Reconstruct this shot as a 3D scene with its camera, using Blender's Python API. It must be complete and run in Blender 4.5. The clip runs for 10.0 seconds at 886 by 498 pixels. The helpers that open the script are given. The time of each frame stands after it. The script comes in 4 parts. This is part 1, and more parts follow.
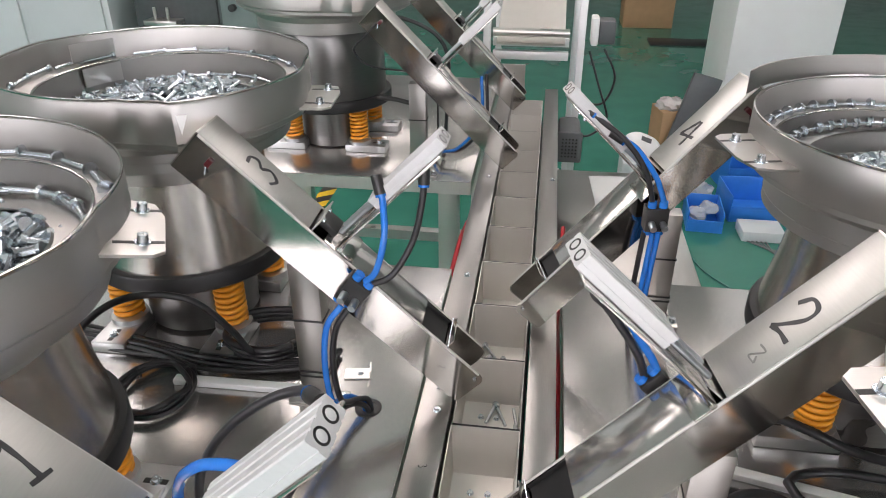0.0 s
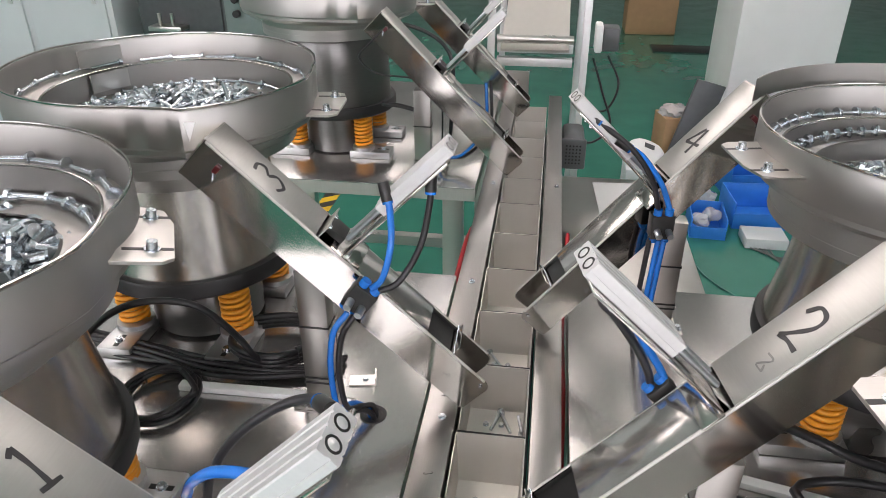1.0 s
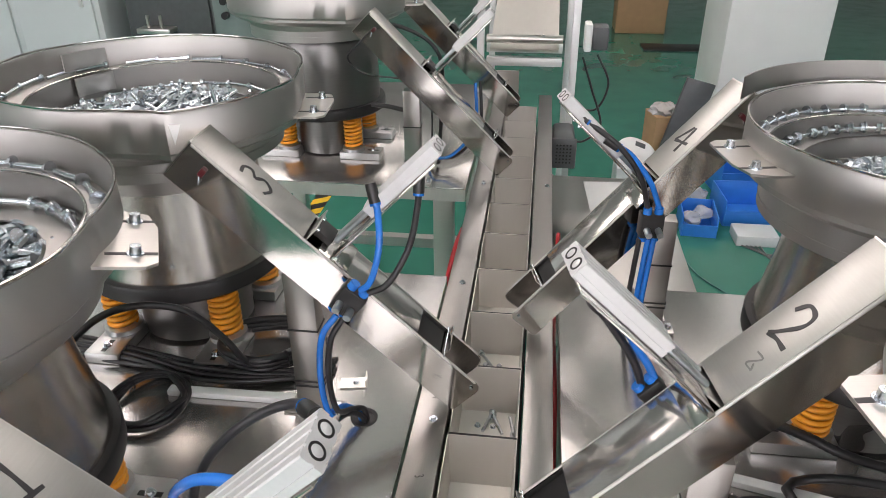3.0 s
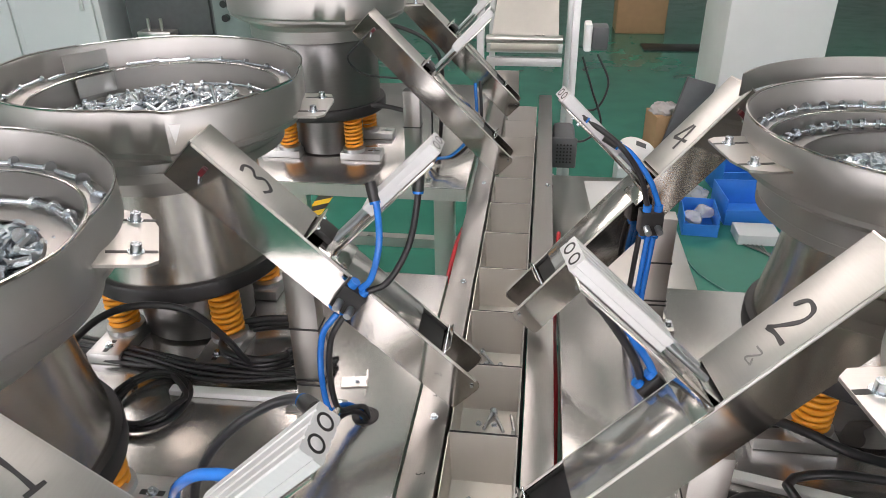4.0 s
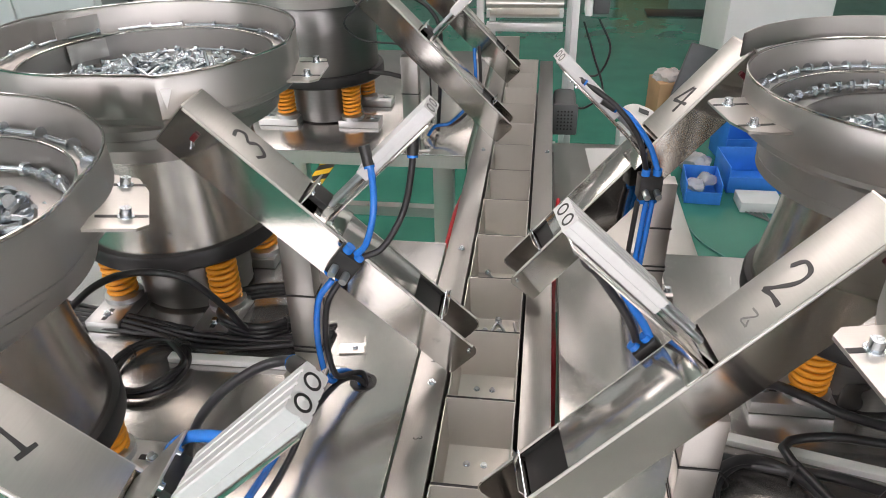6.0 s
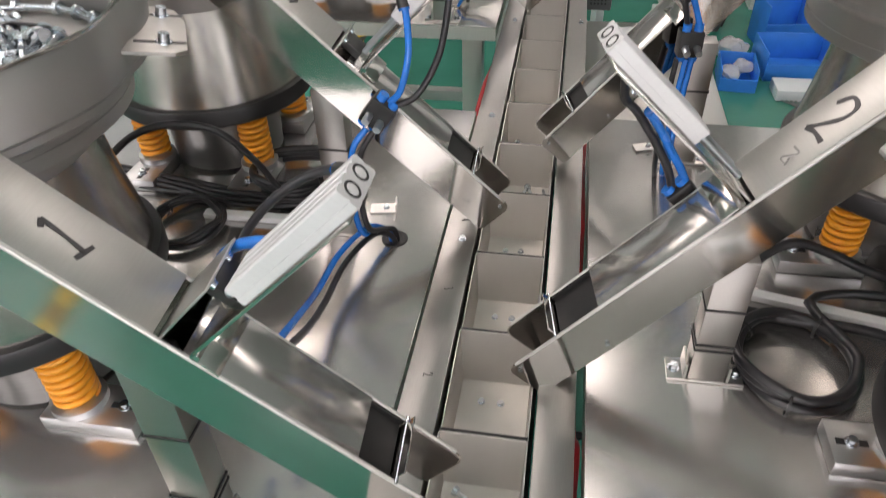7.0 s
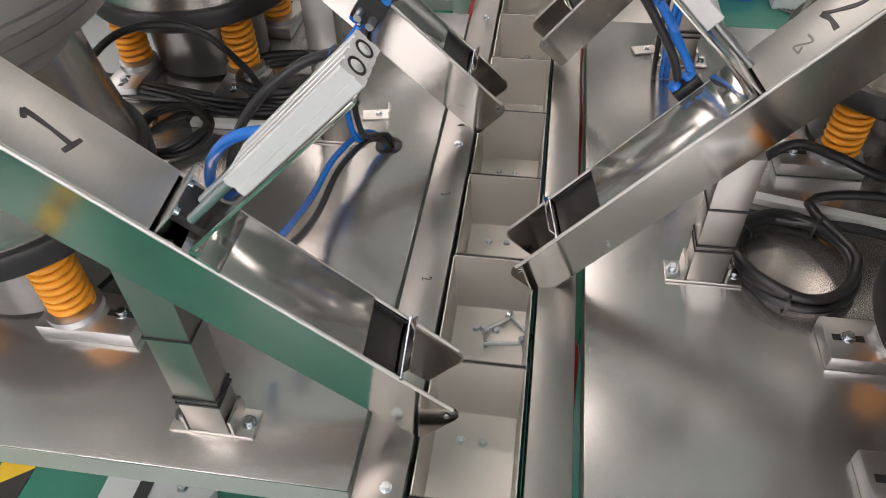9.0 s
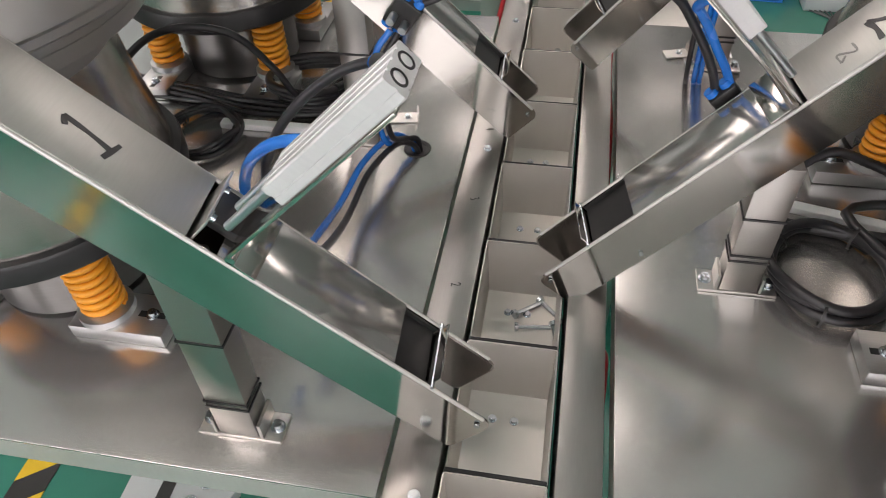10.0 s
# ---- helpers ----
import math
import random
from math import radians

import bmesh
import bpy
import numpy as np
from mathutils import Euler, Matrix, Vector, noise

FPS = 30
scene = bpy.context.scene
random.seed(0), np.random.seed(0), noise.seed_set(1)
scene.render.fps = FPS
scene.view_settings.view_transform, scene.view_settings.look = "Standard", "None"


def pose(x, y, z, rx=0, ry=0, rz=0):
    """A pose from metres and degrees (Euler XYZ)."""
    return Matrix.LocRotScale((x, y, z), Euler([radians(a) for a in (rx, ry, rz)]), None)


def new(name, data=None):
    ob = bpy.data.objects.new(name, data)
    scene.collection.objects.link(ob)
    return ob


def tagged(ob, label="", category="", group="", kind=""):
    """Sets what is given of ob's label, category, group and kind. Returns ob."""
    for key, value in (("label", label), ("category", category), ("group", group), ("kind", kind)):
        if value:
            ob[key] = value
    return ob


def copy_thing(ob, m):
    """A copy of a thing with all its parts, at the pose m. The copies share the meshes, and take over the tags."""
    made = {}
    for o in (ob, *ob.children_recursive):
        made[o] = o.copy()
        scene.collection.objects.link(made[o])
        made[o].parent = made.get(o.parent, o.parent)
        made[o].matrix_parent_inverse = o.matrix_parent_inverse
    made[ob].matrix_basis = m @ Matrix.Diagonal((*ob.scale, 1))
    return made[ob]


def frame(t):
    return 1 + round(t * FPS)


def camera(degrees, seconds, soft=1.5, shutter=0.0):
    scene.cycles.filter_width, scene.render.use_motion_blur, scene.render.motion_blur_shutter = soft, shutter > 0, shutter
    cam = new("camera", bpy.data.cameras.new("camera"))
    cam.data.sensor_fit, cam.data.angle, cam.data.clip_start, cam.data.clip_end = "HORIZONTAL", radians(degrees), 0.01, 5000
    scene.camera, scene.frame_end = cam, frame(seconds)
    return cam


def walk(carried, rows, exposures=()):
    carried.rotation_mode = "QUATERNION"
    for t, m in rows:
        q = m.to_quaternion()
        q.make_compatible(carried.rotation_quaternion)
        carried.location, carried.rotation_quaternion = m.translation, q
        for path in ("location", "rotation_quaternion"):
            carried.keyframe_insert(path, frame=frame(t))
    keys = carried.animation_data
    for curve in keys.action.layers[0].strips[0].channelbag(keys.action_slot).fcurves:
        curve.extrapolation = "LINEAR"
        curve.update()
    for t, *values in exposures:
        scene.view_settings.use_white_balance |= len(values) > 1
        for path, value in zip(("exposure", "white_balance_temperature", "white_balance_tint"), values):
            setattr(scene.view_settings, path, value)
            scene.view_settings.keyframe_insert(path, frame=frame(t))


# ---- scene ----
cam = camera(63.92, 10.0, soft=0.75, shutter=0.3)
PATH = [
    (0, -0.0032, -0.7211, 1.5159, 61.3544, 0.1524, 8.1855),
    (0.5, -0.0088, -0.7225, 1.5209, 62.5047, 0.3048, 8.9560),
    (1, -0.0086, -0.7221, 1.5183, 61.7916, 0.0623, 8.4040),
    (1.5, -0.0060, -0.7187, 1.5165, 61.4118, 0.0883, 8.0770),
    (2, -0.0041, -0.7161, 1.5162, 61.1759, 0.1678, 7.8460),
    (2.5, -0.0045, -0.7153, 1.5174, 61.5535, 0.1745, 7.7094),
    (4, -0.0013, -0.7205, 1.5142, 61.9435, 0.6668, 7.6146),
    (4.5, 0.0007, -0.7198, 1.5127, 61.3879, 0.5801, 7.5397),
    (5, 0.0015, -0.7183, 1.5123, 61.0150, 0.6601, 7.6305),
    (6.3, 0.0077, -0.7172, 1.5018, 58.8489, 1.4233, 7.8241),
    (6.5, 0.0074, -0.7239, 1.4977, 57.9469, 1.5864, 8.2712),
    (7, -0.0021, -0.7557, 1.4588, 51.5889, 1.3679, 9.5646),
    (7.5, -0.0033, -0.7639, 1.4443, 48.7774, 1.8192, 8.6640),
    (8, -0.0079, -0.7587, 1.4357, 45.9840, 1.9741, 8.4720),
    (8.5, -0.0107, -0.7602, 1.4354, 45.6519, 1.6257, 8.6217),
    (9, -0.0146, -0.7599, 1.4341, 45.2483, 1.1459, 8.3771),
    (9.5, -0.0178, -0.7535, 1.4338, 44.6736, 1.1812, 8.4001),
    (10, -0.0259, -0.7535, 1.4373, 45.1837, 1.7194, 10.1046),
]
EXPOSURES = [(0, -0.26, 6860, 24), (2, -0.39, 6930, 24), (4.5, -0.21, 7010, 24), (6.5, -0.30, 7060, 24), (7.5, -0.47, 7090, 24), (10, -0.56, 7080, 24)]
walk(cam, [(t, pose(*p)) for t, *p in PATH], EXPOSURES)

# ---- light ----
world = bpy.data.worlds.new("world")
scene.world = world
world.use_nodes = True
world.node_tree.nodes["Background"].inputs["Color"].default_value = (0.80, 0.84, 0.88, 1)
world.node_tree.nodes["Background"].inputs["Strength"].default_value = 0.25


# ---- materials ----
def mat(name, color, rough=0.5, metal=0.0, var=0.08, scale=30.0, stretch=(1, 1, 1), bump=0.0, bscale=200.0,
        rvar=0.08, glow=0.0, trans=0.0, rand=0.0, coat=0.0):
    m = bpy.data.materials.new(name)
    m.use_nodes = True
    nt = m.node_tree
    b = nt.nodes["Principled BSDF"]
    b.inputs["Metallic"].default_value = metal
    b.inputs["Coat Weight"].default_value = coat
    b.inputs["Transmission Weight"].default_value = trans
    if glow:
        b.inputs["Emission Color"].default_value = (*color, 1)
        b.inputs["Emission Strength"].default_value = glow
    tc = nt.nodes.new("ShaderNodeTexCoord")
    mp = nt.nodes.new("ShaderNodeMapping")
    mp.inputs["Scale"].default_value = stretch
    nt.links.new(tc.outputs["Object"], mp.inputs["Vector"])
    n1 = nt.nodes.new("ShaderNodeTexNoise")
    n1.inputs["Scale"].default_value = scale
    n1.inputs["Detail"].default_value = 6
    nt.links.new(mp.outputs["Vector"], n1.inputs["Vector"])
    n2 = nt.nodes.new("ShaderNodeTexNoise")
    n2.inputs["Scale"].default_value = 5.0
    n2.inputs["Detail"].default_value = 4
    nt.links.new(tc.outputs["Object"], n2.inputs["Vector"])
    add = nt.nodes.new("ShaderNodeMath")
    add.operation = "ADD"
    nt.links.new(n1.outputs["Fac"], add.inputs[0])
    nt.links.new(n2.outputs["Fac"], add.inputs[1])
    ramp = nt.nodes.new("ShaderNodeMapRange")
    ramp.inputs["From Min"].default_value, ramp.inputs["From Max"].default_value = 0.6, 1.4
    ramp.inputs["To Min"].default_value, ramp.inputs["To Max"].default_value = 1 - var, 1 + var
    nt.links.new(add.outputs[0], ramp.inputs["Value"])
    hsv = nt.nodes.new("ShaderNodeHueSaturation")
    hsv.inputs["Color"].default_value = (*color, 1)
    nt.links.new(ramp.outputs["Result"], hsv.inputs["Value"])
    nt.links.new(hsv.outputs["Color"], b.inputs["Base Color"])
    if rand:
        oi = nt.nodes.new("ShaderNodeObjectInfo")
        mr = nt.nodes.new("ShaderNodeMapRange")
        mr.inputs["To Min"].default_value, mr.inputs["To Max"].default_value = 1 - rand, 1 + rand
        nt.links.new(oi.outputs["Random"], mr.inputs["Value"])
        mul = nt.nodes.new("ShaderNodeMath")
        mul.operation = "MULTIPLY"
        nt.links.new(ramp.outputs["Result"], mul.inputs[0])
        nt.links.new(mr.outputs["Result"], mul.inputs[1])
        nt.links.new(mul.outputs[0], hsv.inputs["Value"])
    rr = nt.nodes.new("ShaderNodeMapRange")
    rr.clamp = False
    ramp.clamp = False
    rr.inputs["From Min"].default_value, rr.inputs["From Max"].default_value = 0.15, 0.85
    rr.inputs["To Min"].default_value, rr.inputs["To Max"].default_value = max(0.02, rough - rvar), min(1, rough + rvar)
    nt.links.new(n2.outputs["Fac"], rr.inputs["Value"])
    nt.links.new(rr.outputs["Result"], b.inputs["Roughness"])
    if bump:
        n3 = nt.nodes.new("ShaderNodeTexNoise")
        n3.inputs["Scale"].default_value = bscale
        n3.inputs["Detail"].default_value = 3
        nt.links.new(mp.outputs["Vector"], n3.inputs["Vector"])
        bp = nt.nodes.new("ShaderNodeBump")
        bp.inputs["Strength"].default_value = bump
        bp.inputs["Distance"].default_value = 0.001
        nt.links.new(n3.outputs["Fac"], bp.inputs["Height"])
        nt.links.new(bp.outputs["Normal"], b.inputs["Normal"])
    return m


STEEL = mat("brushed_steel", (0.60, 0.58, 0.55), 0.30, 1.0, 0.05, 60, (1, 12, 12), 0.012, 500, rvar=0.05)
RAIL = mat("rail_steel", (0.40, 0.385, 0.365), 0.33, 1.0, 0.05, 50, (12, 1, 12), 0.012, 500, rvar=0.05)
STEEL_TRAY = mat("tray_steel", (0.64, 0.615, 0.575), 0.38, 0.75, 0.03, 25, (2, 1, 1), 0.01, 400, rand=0.05)
# darker copy of the tray steel, for the floor's weaker reflection
TRAY_DIM = mat("dim_tray_steel", (0.42, 0.41, 0.385), 0.40, 1.0, 0.12, 60, (1, 1, 1), 0.03, 300, rand=0.05)
MIRROR = mat("bright_steel", (0.66, 0.635, 0.60), 0.13, 1.0, 0.03, 30, (1, 2, 2), 0.35, 9, rvar=0.05)
CHUTE = mat("chute_steel", (0.57, 0.55, 0.52), 0.10, 1.0, 0.04, 30, (1, 2, 2), 0.2, 8, rvar=0.03)
BRIGHT = mat("bright_cover_steel", (0.49, 0.48, 0.46), 0.14, 0.82, 0.04, 30, (1, 2, 2), 0.4, 9, rvar=0.03)
COVER = mat("satin_cover_steel", (0.50, 0.495, 0.47), 0.40, 1.0, 0.05, 40, (12, 1, 1), 0.03, 300)
EDGE = mat("folded_edge_steel", (0.58, 0.57, 0.54), 0.42, 0.55, 0.05, 40, (8, 1, 1), 0.02, 300)
MILLED = mat("milled_aluminium", (0.60, 0.60, 0.60), 0.36, 1.0, 0.06, 60, (1, 8, 1), 0.02, 300)
DECK = mat("deck_steel", (0.575, 0.56, 0.54), 0.21, 0.86, 0.03, 50, (14, 1, 1), 0.012, 500, rvar=0.012)
BOWL = mat("blasted_steel", (0.445, 0.43, 0.41), 0.44, 1.0, 0.05, 25, (1, 1, 1), 0.05, 300)
DRUM = mat("turned_steel", (0.60, 0.57, 0.53), 0.22, 1.0, 0.06, 60, (1, 1, 14), 0.08, 80)
ALU = mat("anodised_aluminium", (0.72, 0.72, 0.72), 0.40, 0.4, 0.04, 60, (1, 1, 6), 0.03, 200)
ZINC = mat("zinc_plated_steel", (0.57, 0.615, 0.65), 0.26, 1.0, 0.12, 80, rand=0.15)
HOUSING = mat("dark_turned_steel", (0.20, 0.195, 0.19), 0.30, 0.9, 0.08, 40, (1, 1, 10), 0.03, 80)
BLACK = mat("black_rubber", (0.016, 0.016, 0.017), 0.42, 0.0, 0.2, 80)
CABLE = mat("black_cable", (0.02, 0.02, 0.022), 0.36, 0.0, 0.2, 60)
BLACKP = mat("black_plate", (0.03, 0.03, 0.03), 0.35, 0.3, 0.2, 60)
BLUE = mat("blue_hose", (0.004, 0.17, 0.62), 0.25, 0.0, 0.1, 40, coat=0.3)
BLUEBOX = mat("blue_plastic", (0.02, 0.22, 0.72), 0.35, 0.0, 0.1, 20)
SPRING = mat("yellow_spring_paint", (0.85, 0.33, 0.02), 0.38, 0.0, 0.12, 60)
# dark colour stands in for what the chute tips mirror
TIPST = mat("dark_reflection_steel", (0.17, 0.155, 0.14), 0.22, 0.9, 0.15, 40)
DARKRED = mat("dark_red_plastic", (0.09, 0.010, 0.014), 0.35)
RED = mat("red_hose", (0.6, 0.02, 0.03), 0.35)
FLOORM = mat("green_epoxy", (0.030, 0.205, 0.148), 0.2, 0.0, 0.12, 3, bump=0.03, bscale=15, rvar=0.1)
WHITE = mat("white_paint", (0.86, 0.86, 0.85), 0.6, 0.0, 0.03, 8)
WALLM = mat("wall_paint", (0.72, 0.74, 0.74), 0.7, 0.0, 0.04, 4)
GREYP = mat("grey_cabinet_paint", (0.62, 0.66, 0.67), 0.4, 0.0, 0.03, 5)
DARKG = mat("dark_grey_enamel", (0.13, 0.15, 0.15), 0.4, 0.1, 0.2, 10)
MOTORG = mat("motor_grey", (0.10, 0.105, 0.11), 0.45, 0.2, 0.15, 30)
CARD = mat("cardboard", (0.42, 0.26, 0.14), 0.8, 0.0, 0.1, 15)
PLASTIC = mat("clear_film", (0.82, 0.84, 0.85), 0.16, 0.0, 0.15, 20, trans=0.55)
INK = mat("marker_ink", (0.02, 0.02, 0.022), 0.4, 0.0, 0.2, 60)
PENCIL = mat("pencil_grey", (0.24, 0.24, 0.23), 0.5, 0.3, 0.2, 60)
YELLOWT = mat("yellow_tape", (0.75, 0.48, 0.02), 0.5, 0.0, 0.15, 20)
BLACKT = mat("black_tape", (0.02, 0.02, 0.02), 0.5, 0.0, 0.15, 20)
SKYDAY = mat("day_sky", (0.93, 0.97, 1.0), 0.9, glow=3.6, var=0.02)
LAMP = mat("lamp_diffuser", (1.0, 0.98, 0.95), 0.5, glow=13.4)


# ---- mesh helpers ----
def mesh_of(bm, name, smooth=None):
    bmesh.ops.recalc_face_normals(bm, faces=bm.faces)
    me = bpy.data.meshes.new(name)
    bm.to_mesh(me)
    bm.free()
    if smooth is not None:
        me.polygons.foreach_set("use_smooth", [True] * len(me.polygons))
        me.set_sharp_from_angle(angle=radians(smooth))
    return me


def part(name, bm, material, parent=None, label="", smooth=35, m=None):
    me = bm if isinstance(bm, bpy.types.Mesh) else mesh_of(bm, name, smooth)
    if not me.materials:
        me.materials.append(material)
    ob = new(name, me)
    if parent is not None:
        ob.parent = parent
    if m is not None:
        ob.matrix_basis = m
    if label:
        ob["label"] = label
    return ob


def thing(name, label, category, m=None, group="", kind=""):
    ob = new(name)
    ob.empty_display_size = 0.05
    if m is not None:
        ob.matrix_basis = m
    return tagged(ob, label, category, group, kind)


def box(x0, x1, y0, y1, z0, z1, bevel=0.0, bm=None, m=None):
    b = bm or bmesh.new()
    mm = Matrix.Translation(((x0 + x1) / 2, (y0 + y1) / 2, (z0 + z1) / 2)) @ Matrix.Diagonal((x1 - x0, y1 - y0, z1 - z0, 1))
    r = bmesh.ops.create_cube(b, size=1, matrix=(m or Matrix()) @ mm)
    if bevel:
        es = {e for v in r["verts"] for e in v.link_edges}
        bmesh.ops.bevel(b, geom=list(es), offset=bevel, segments=2, affect="EDGES", profile=0.5)
    return b


def rod(p, q, r, n=16, bm=None, r2=None, caps=True):
    b = bm or bmesh.new()
    p, q = Vector(p), Vector(q)
    d = q - p
    mm = Matrix.Translation((p + q) / 2) @ d.to_track_quat("Z", "Y").to_matrix().to_4x4()
    bmesh.ops.create_cone(b, cap_ends=caps, segments=n, radius1=r, radius2=r if r2 is None else r2, depth=d.length, matrix=mm)
    return b


def lathe(profile, n=64, bm=None, close=False, rf=None):
    """profile of (r, z); rf(angle) scales r."""
    b = bm or bmesh.new()
    rings = []
    for r, z in profile:
        rings.append([b.verts.new((r * (rf(2 * math.pi * i / n) if rf else 1) * math.cos(2 * math.pi * i / n),
                                   r * (rf(2 * math.pi * i / n) if rf else 1) * math.sin(2 * math.pi * i / n), z)) for i in range(n)])
    for a, c in zip(rings, rings[1:]):
        for i in range(n):
            b.faces.new((a[i], a[(i + 1) % n], c[(i + 1) % n], c[i]))
    if close:
        for i in range(n):
            b.faces.new((rings[-1][i], rings[-1][(i + 1) % n], rings[0][(i + 1) % n], rings[0][i]))
    return b


def smooth_line(pts, steps=8):
    P = [Vector(p) for p in pts]
    P = [2 * P[0] - P[1]] + P + [2 * P[-1] - P[-2]]
    out = []
    for a, b, c, d in zip(P, P[1:], P[2:], P[3:]):
        for i in range(steps):
            t = i / steps
            out.append(0.5 * (2 * b + (c - a) * t + (2 * a - 5 * b + 4 * c - d) * t * t + (3 * b - a - 3 * c + d) * t ** 3))
    out.append(P[-2])
    return out


def tube(pts, r, n=10, steps=8, bm=None, ribbed=0.0):
    b = bm or bmesh.new()
    line = smooth_line(pts, steps) if steps else [Vector(p) for p in pts]
    rings, side = [], None
    for i, p in enumerate(line):
        d = (line[min(i + 1, len(line) - 1)] - line[max(i - 1, 0)]).normalized()
        if side is None:
            side = d.orthogonal().normalized()
        side = (side - side.dot(d) * d).normalized()
        up = d.cross(side)
        rr = r * (1 + (ribbed if i % 2 else 0))
        rings.append([b.verts.new(p + rr * (math.cos(2 * math.pi * k / n) * side + math.sin(2 * math.pi * k / n) * up)) for k in range(n)])
    for a, c in zip(rings, rings[1:]):
        for k in range(n):
            b.faces.new((a[k], a[(k + 1) % n], c[(k + 1) % n], c[k]))
    b.faces.new(rings[0])
    b.faces.new(rings[-1])
    return b


def prism(poly, h, m=None, bm=None, bevel=0.0):
    """A flat polygon (x, y) thickened to h along z."""
    b = bm or bmesh.new()
    vs = [b.verts.new((m or Matrix()) @ Vector((x, y, 0))) for x, y in poly]
    ws = [b.verts.new((m or Matrix()) @ Vector((x, y, h))) for x, y in poly]
    b.faces.new(vs)
    b.faces.new(ws)
    k = len(poly)
    for i in range(k):
        b.faces.new((vs[i], vs[(i + 1) % k], ws[(i + 1) % k], ws[i]))
    return b


def ribbon(strokes, width, h=0.0004, m=None):
    """Marker strokes: flat ribbons along lines of (x, y)."""
    b = bmesh.new()
    for s in strokes:
        L = smooth_line([(x, y, 0) for x, y in s], 6)
        va = []
        for i, p in enumerate(L):
            d = (L[min(i + 1, len(L) - 1)] - L[max(i - 1, 0)]).normalized()
            o = Vector((-d.y, d.x, 0)) * width / 2 * (0.9 + 0.14 * math.sin(i * 0.7))
            va.append([b.verts.new((m or Matrix()) @ (q + Vector((0, 0, z)))) for q, z in ((p + o, 0), (p - o, 0), (p - o, h), (p + o, h))])
        for a, c in zip(va, va[1:]):
            for k in range(4):
                b.faces.new((a[k], a[(k + 1) % 4], c[(k + 1) % 4], c[k]))
        b.faces.new(va[0])
        b.faces.new(va[-1])
    return b


GLYPH = {
    "1": [[(-0.16, 0.36), (0.0, 0.5)], [(0.0, 0.5), (0.02, 0.0), (0.0, -0.5)], [(-0.24, -0.46), (0.24, -0.52)]],
    "2": [[(-0.3, 0.25), (-0.1, 0.5), (0.2, 0.4), (0.2, 0.1), (-0.1, -0.25), (-0.3, -0.45)], [(-0.3, -0.45), (0.0, -0.42), (0.35, -0.48)]],
    "3": [[(-0.25, 0.42), (0.05, 0.5), (0.22, 0.3), (0.0, 0.05)], [(0.0, 0.05), (0.28, -0.15), (0.1, -0.48), (-0.25, -0.42)]],
    "4": [[(0.05, 0.5), (-0.2, 0.1), (-0.35, -0.15)], [(-0.35, -0.15), (0.0, -0.12), (0.4, -0.1)], [(0.15, 0.5), (0.13, 0.0), (0.1, -0.5)]],
    "5": [[(0.25, 0.5), (-0.2, 0.48), (-0.22, 0.1), (0.15, 0.1), (0.22, -0.25), (0.0, -0.5), (-0.25, -0.4)]],
}


def bolt_mesh(bm=None, r=0.004, h=0.0035, m=None, washer=True):
    b = bm or bmesh.new()
    mm = m or Matrix()
    if washer:
        bmesh.ops.create_cone(b, cap_ends=True, segments=14, radius1=r * 1.5, radius2=r * 1.45, depth=0.001, matrix=mm @ Matrix.Translation((0, 0, 0.0005)))
    bmesh.ops.create_cone(b, cap_ends=True, segments=12, radius1=r, radius2=r * 0.94, depth=h, matrix=mm @ Matrix.Translation((0, 0, 0.001 + h / 2)))
    return b


def screw_bm(length, bm=None, m=None, hexhead=False, n=8, fat=1.0):
    """A machine screw along +x from its head at the origin."""
    b = bm or bmesh.new()
    mm = (m or Matrix()) @ Matrix.Rotation(math.pi / 2, 4, "Y")
    if hexhead:
        bmesh.ops.create_cone(b, cap_ends=True, segments=10, radius1=0.0088, radius2=0.0085, depth=0.0016, matrix=mm @ Matrix.Translation((0, 0, 0.0008)))
        bmesh.ops.create_cone(b, cap_ends=True, segments=6, radius1=0.0066, radius2=0.0066, depth=0.005, matrix=mm @ Matrix.Translation((0, 0, -0.0025)))
    else:
        bmesh.ops.create_cone(b, cap_ends=True, segments=10, radius1=0.0062 * fat, radius2=0.0052 * fat, depth=0.0045, matrix=mm @ Matrix.Translation((0, 0, -0.0022)))
    bmesh.ops.create_cone(b, cap_ends=True, segments=n, radius1=0.0029 * fat, radius2=0.0027 * fat, depth=length, matrix=mm @ Matrix.Translation((0, 0, length / 2)))
    return b


def helix(r, wire, turns, h, n=12, k=8):
    b = bmesh.new()
    rings = []
    for i in range(int(turns * n) + 1):
        a = 2 * math.pi * i / n
        z = h * i / (turns * n)
        row = []
        for j in range(k):
            q = 2 * math.pi * j / k
            row.append(b.verts.new(((r + wire[0] * math.cos(q)) * math.cos(a), (r + wire[0] * math.cos(q)) * math.sin(a), z + wire[1] * math.sin(q))))
        rings.append(row)
    for a, c in zip(rings, rings[1:]):
        for j in range(k):
            b.faces.new((a[j], a[(j + 1) % k], c[(j + 1) % k], c[j]))
    b.faces.new(rings[0])
    b.faces.new(rings[-1])
    return b


